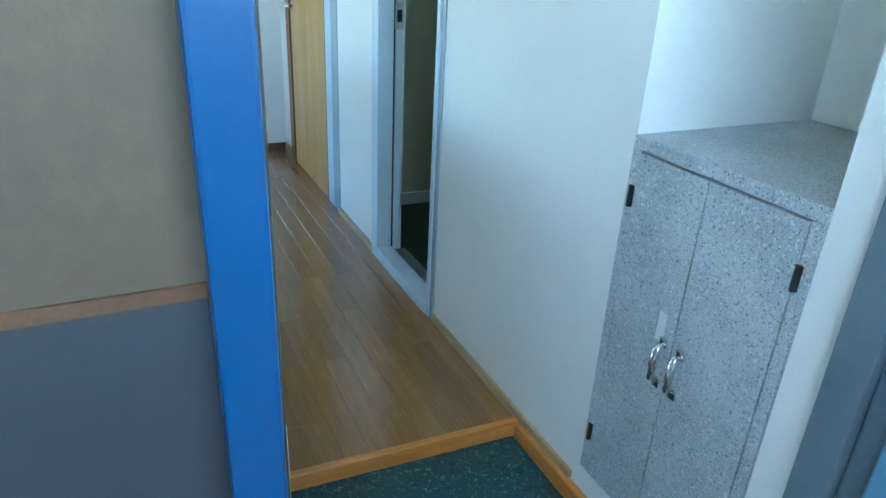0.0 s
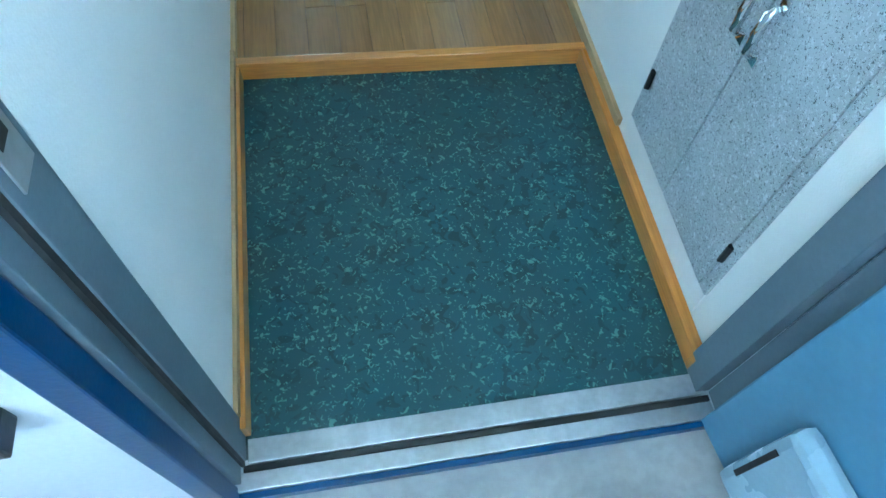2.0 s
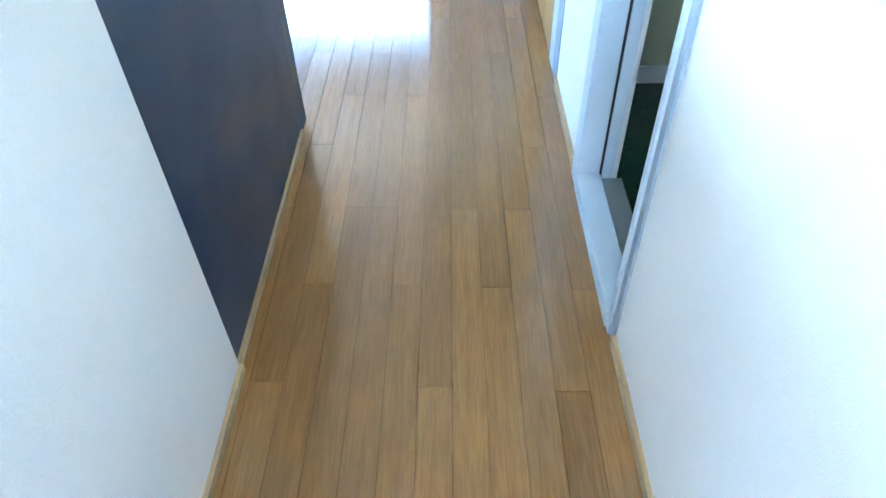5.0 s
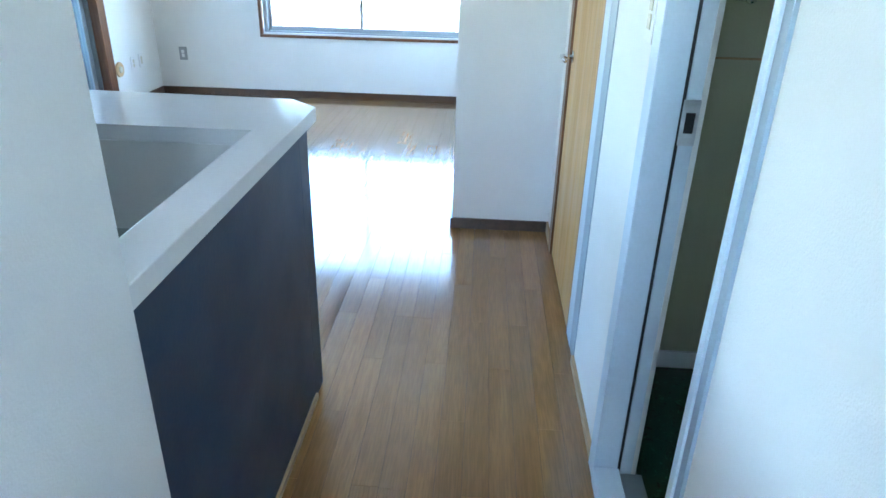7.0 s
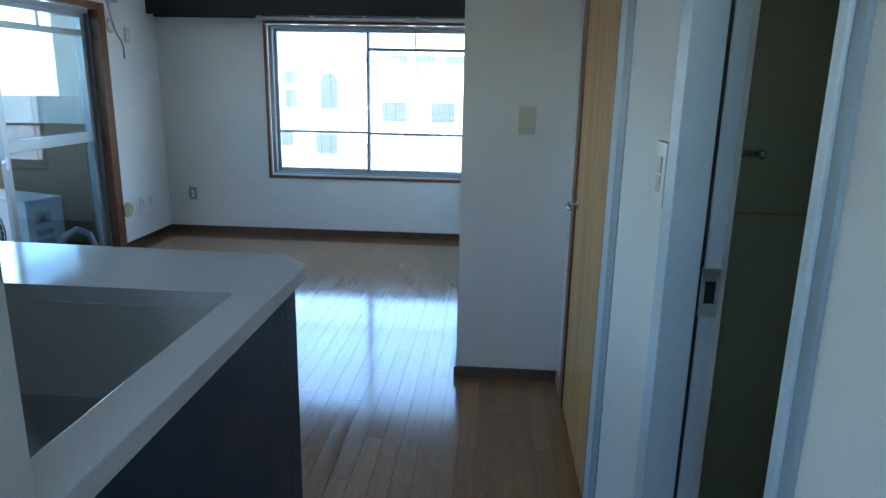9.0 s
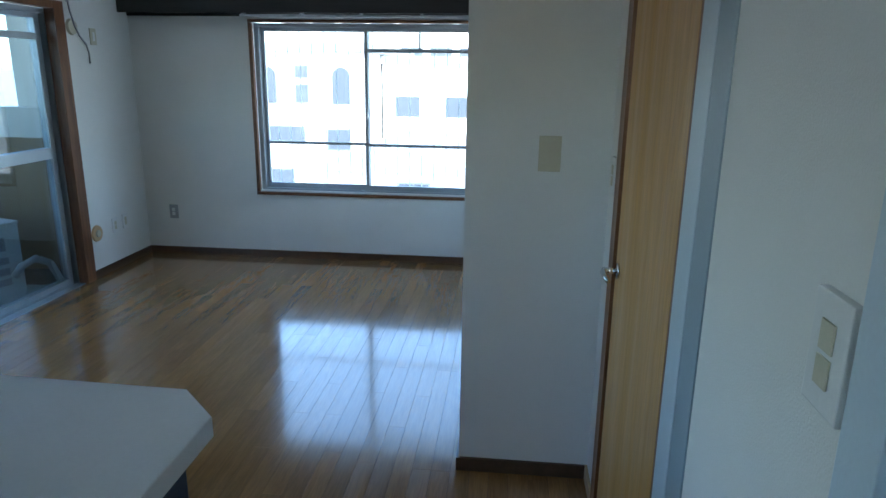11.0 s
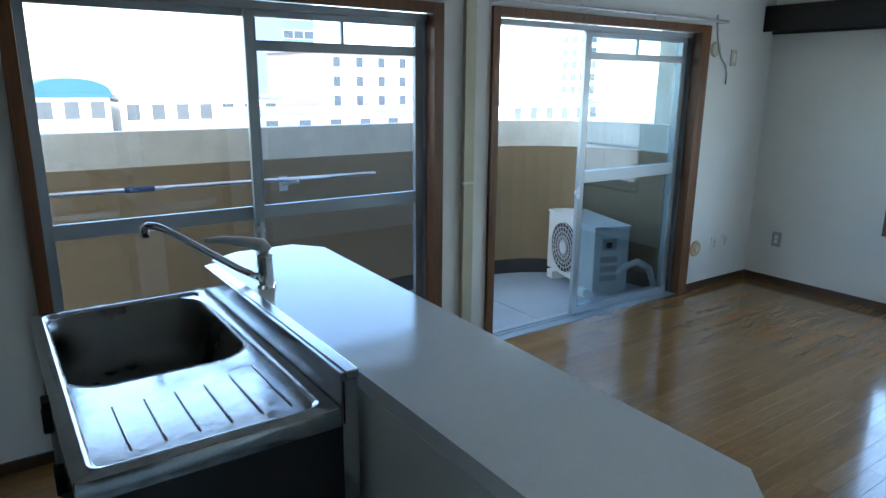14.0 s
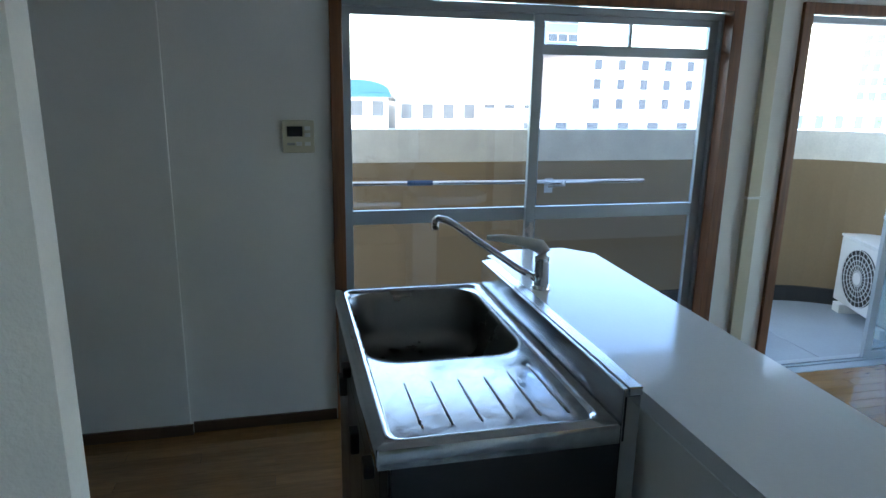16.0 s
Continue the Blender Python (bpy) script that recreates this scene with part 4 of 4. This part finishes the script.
tube(bm, [AM @ Vector(p) for p in ((0.012, 0.22, 0.22), (0.07, 0.24, 0.30), (0.10, 0.32, 0.34), (0.10, 0.42, 0.28), (0.09, 0.48, 0.14), (0.08, 0.52, 0.03))], 0.025, 12)
part("hose", bm, GREYPL, hs, smooth=True)

# ---- town outside ----
struct("ground", bx(((-4000, -4000, -12.3), (4000, 4000, -12.0))), TOWN, "pale town ground far below the balcony", "ground")
struct("tower_base", bx(((LW - 0.16, -2.6, -12.0), (2.2, FW + 0.15, -0.31))), OUTER)


def building(label, x0, x1, y0, y1, ztop, wall, cols, rows, zr, face, roof=FARGREY, win=(1.0, 1.3), name="apartment_building"):
    """A block with windows set into the face that looks at the flat: rows between the heights zr."""
    b = thing(name, ((x0 + x1) / 2, (y0 + y1) / 2, -12.0), label, "building")
    part("wall", bx(((x0, y0, -12.0), (x1, y1, ztop))), wall, b)
    part("roof", bx(((x0 - 0.2, y0 - 0.2, ztop + 0.001), (x1 + 0.2, y1 + 0.2, ztop + 0.35))), roof, b)
    for r in range(rows):
        z = zr[0] + (zr[1] - zr[0]) * (r / max(1, rows - 1))
        for c in range(cols):
            if face == "y":
                x = x0 + (x1 - x0) * (c + 0.5) / cols
                fbx, pbx = ((x - win[0] / 2 - 0.08, y0 - 0.06, z - 0.08), (x + win[0] / 2 + 0.08, y0 - 0.001, z + win[1] + 0.08)), ((x - win[0] / 2, y0 - 0.08, z), (x + win[0] / 2, y0 - 0.061, z + win[1]))
            else:
                y = y0 + (y1 - y0) * (c + 0.5) / cols
                fbx, pbx = ((x1 + 0.001, y - win[0] / 2 - 0.08, z - 0.08), (x1 + 0.06, y + win[0] / 2 + 0.08, z + win[1] + 0.08)), ((x1 + 0.061, y - win[0] / 2, z), (x1 + 0.08, y + win[0] / 2, z + win[1]))
            w = part("window", bx(fbx), FARW, b)
            part("pane", bx(pbx), FARGLASS, w)
    return b


# seen through the living room window
wb = building("white rendered building with arched windows", -13.0, -6.2, 28, 40, 2.3, FARW, 0, 0, (0, 0), "y")
for x in (-10.35, -7.25):
    w = bmesh.new()
    pts = [(x - 0.36, 0.25), (x + 0.36, 0.25)] + [(x + 0.36 * math.cos(math.pi * k / 12), 1.35 + 0.36 * math.sin(math.pi * k / 12)) for k in range(13)]
    ring = [[w.verts.new((px, py, pz)) for px, pz in pts] for py in (27.93, 27.999)]
    w.faces.new(ring[0])
    w.faces.new(ring[1][::-1])
    for k in range(len(pts)):
        w.faces.new((ring[0][k], ring[0][k - 1], ring[1][k - 1], ring[1][k]))
    part("arched_window", w, FARGLASS, wb)
for x, z, a, h in ((-8.9, 1.3, 0.5, 0.45), (-8.9, 0.3, 0.5, 0.7), (-9.6, -1.3, 1.5, 0.6), (-11.4, 0.6, 0.4, 1.0), (-9.9, -3.3, 1.0, 0.8), (-7.4, -1.6, 0.9, 0.8), (-8.3, -4.0, 1.2, 0.7)):
    w = part("window", bx(((x - a / 2 - 0.06, 27.94, z - 0.06), (x + a / 2 + 0.06, 27.999, z + h + 0.06))), FARGREY, wb)
    part("pane", bx(((x - a / 2, 27.92, z), (x + a / 2, 27.939, z + h))), FARGLASS, w)
building("white apartment block with grey-blue windows", -6.1, 3.0, 31, 42, 1.9, FARW, 4, 2, (-0.4, -3.0), "y", win=(1.1, 0.9))
building("tall block with dark window bands", -24, 12, 70, 85, 12.0, FARW, 12, 4, (-0.5, 9.5), "y", win=(2.2, 1.2))
hs2 = thing("gabled_house", (-3.9, 25, -12.0), "pale house with a low gabled roof", "house")
part("wall", bx(((-6.4, 22, -12.0), (-1.2, 30, -1.62))), FARW, hs2)
bm = bmesh.new()
v = [bm.verts.new(p) for p in ((-6.8, 21.6, -1.6), (-0.8, 21.6, -1.6), (-4.2, 21.6, -0.75), (-6.8, 30.4, -1.6), (-0.8, 30.4, -1.6), (-4.2, 30.4, -0.75))]
for q in ((0, 1, 2), (5, 4, 3), (0, 2, 5, 3), (2, 1, 4, 5), (1, 0, 3, 4)):
    bm.faces.new([v[i] for i in q])
part("roof", bm, FARGREY, hs2)
for x, z in ((-3.4, -3.0), (-5.6, -3.4)):
    w = part("window", bx(((x - 0.55, 21.94, z - 0.05), (x + 0.55, 21.999, z + 1.05))), FARGREY, hs2)
    part("pane", bx(((x - 0.48, 21.92, z), (x - 0.02, 21.939, z + 1.0)), ((x + 0.02, 21.92, z), (x + 0.48, 21.939, z + 1.0))), FARGLASS, w)
# seen over the balcony
building("beige office block with rows of small windows", -75, -60, 28.5, 48, 4.6, FARB, 8, 3, (-0.6, 3.0), "x", win=(0.75, 0.95))
building("slim blue glass tower", -92, -80, 32.5, 36.5, 13.0, FARPALE, 3, 8, (-4, 11), "x", win=(1.2, 0.9), name="office_tower")
building("low white building with a flat roof", -58, -50, 18, 34, -0.9, FARW, 6, 2, (-5, -2.6), "x")
building("low white hall with a flat roof", -70, -60, -20, 4.5, -0.5, FARW, 6, 2, (-5, -2.4), "x")
hall = building("pale hall with a blue vaulted roof", -66, -58, 4.2, 9.5, 0.3, FARW, 3, 2, (-4, -1.3), "x", roof=FARBLUE, name="hall")
bm = bmesh.new()
arc = [(6.85 + 2.8 * math.cos(math.pi * k / 14), 0.66 + 1.05 * math.sin(math.pi * k / 14)) for k in range(15)]
ends = [[bm.verts.new((x, y, z)) for y, z in arc] for x in (-66.2, -57.8)]
for k in range(14):
    bm.faces.new((ends[0][k], ends[0][k + 1], ends[1][k + 1], ends[1][k]))
bm.faces.new(ends[0])
bm.faces.new(ends[1][::-1])
bm.faces.new((ends[0][0], ends[0][-1], ends[1][-1], ends[1][0]))
part("vault", bm, FARBLUE, hall, "blue metal vaulted roof")
building("white apartment block beyond the roofs", -66, -60, 10.5, 24, 0.1, FARW, 7, 2, (-4, -1.6), "x")
building("grey-roofed row of low buildings", -64, -56, 48, 62, -0.6, FARW, 6, 2, (-5, -2.2), "x")
building("pale tower with many windows beyond the balcony", -72, -65, 71, 77, 12.5, FARW, 4, 9, (-3, 10.5), "y", win=(1.1, 1.0), name="office_tower")
tr = thing("tree", (-58, 60, -12.0), "green leafy tree among the far roofs", "tree")
bm = bmesh.new()
tube(bm, [(-58, 60, -12), (-58.1, 60, -7), (-57.9, 60.2, -3)], [0.4, 0.3, 0.12], 10)
tube(bm, [(-58.05, 60, -6), (-57.4, 61, -3.5)], [0.2, 0.07], 8)
part("trunk", bm, BARK, tr)
bm = bmesh.new()
rng = random.Random(4)
for k in range(700):
    a, b, c = rng.gauss(0, 1.2), rng.gauss(0, 1.4), rng.gauss(0, 1.0)
    m = Matrix.Translation((-58 + a, 60.2 + b, -2.6 + c)) @ Euler((rng.random() * 6, rng.random() * 6, rng.random() * 6)).to_matrix().to_4x4()
    q = [bm.verts.new(m @ Vector(p)) for p in ((-0.2, 0, 0), (0, -0.12, 0), (0.2, 0, 0.03), (0, 0.12, 0))]
    bm.faces.new(q)
part("crown", bm, LEAF, tr)

# ---- floor boards: 76 mm strips along y, on a dark bed ----
bed = struct("floor", bx(((LW, 0.062, -0.1), (-0.0, FW, -0.009)), ((LW, -0.8, -0.1), (-0.946, 0.062, -0.009))), GAPM, "glossy brown wooden strip floor", "floor")
BW, BL = 0.0757, 0.909


def board_mesh(w, length):
    bm = bmesh.new()
    g, c = 0.0004, 0.0003
    lo = [bm.verts.new((x, y, -0.009)) for x, y in ((g, g), (w - g, g), (w - g, length - g), (g, length - g))]
    md = [bm.verts.new((x, y, -c)) for x, y in ((g, g), (w - g, g), (w - g, length - g), (g, length - g))]
    hi = [bm.verts.new((x, y, 0.0)) for x, y in ((g + c, g + 0.0002), (w - g - c, g + 0.0002), (w - g - c, length - g - 0.0002), (g + c, length - g - 0.0002))]
    for a, b in ((lo, md), (md, hi)):
        for i in range(4):
            bm.faces.new((a[i], a[(i + 1) % 4], b[(i + 1) % 4], b[i]))
    bm.faces.new(hi)
    return mesh_of("board", bm, PLANK)


cache, made, rest = {}, 0, bmesh.new()
rng = random.Random(7)
ncol = int(math.ceil(-LW / BW))
for i in range(ncol):
    xr = -i * BW
    xl = max(LW, xr - BW)
    ystart = STEPR + 0.012 - (STEPL - STEPR) * (xr + xl) / 2 / W if xr > -0.93 else -0.79
    y = ystart - (0.12 + 0.303 * ((i * 2) % 3 if (i // 4) % 2 else i % 3))
    while y < FW:
        a, b = max(y, ystart), min(y + BL, FW)
        y += BL
        if b - a < 0.01:
            continue
        near = xr > -0.90 or (a > 1.2 and xr > -3.2 and a < 5.0)
        if near and made < 300:
            key = (round(xr - xl, 4), round(b - a, 4))
            if key not in cache:
                cache[key] = board_mesh(*key)
            ob = new("board", cache[key])
            ob.location = (xl, a, 0)
            ob.parent = bed
            made += 1
        else:
            box(rest, (xl + 0.0005, a + 0.0005, -0.009), (xr - 0.0005, b - 0.0005, 0.0))
PLANK2 = PLANK.copy()
PLANK2.name = "floor_plank_wood_rest"
for nd in list(PLANK2.node_tree.nodes):
    if nd.bl_idname == "ShaderNodeObjectInfo":
        geo = PLANK2.node_tree.nodes.new("ShaderNodeNewGeometry")
        for l in list(nd.outputs["Random"].links):
            PLANK2.node_tree.links.new(geo.outputs["Random Per Island"], l.to_socket)
ro = new("boards", mesh_of("boards", rest, PLANK2))
ro.parent = bed
tagged(ro, kind="stuff")
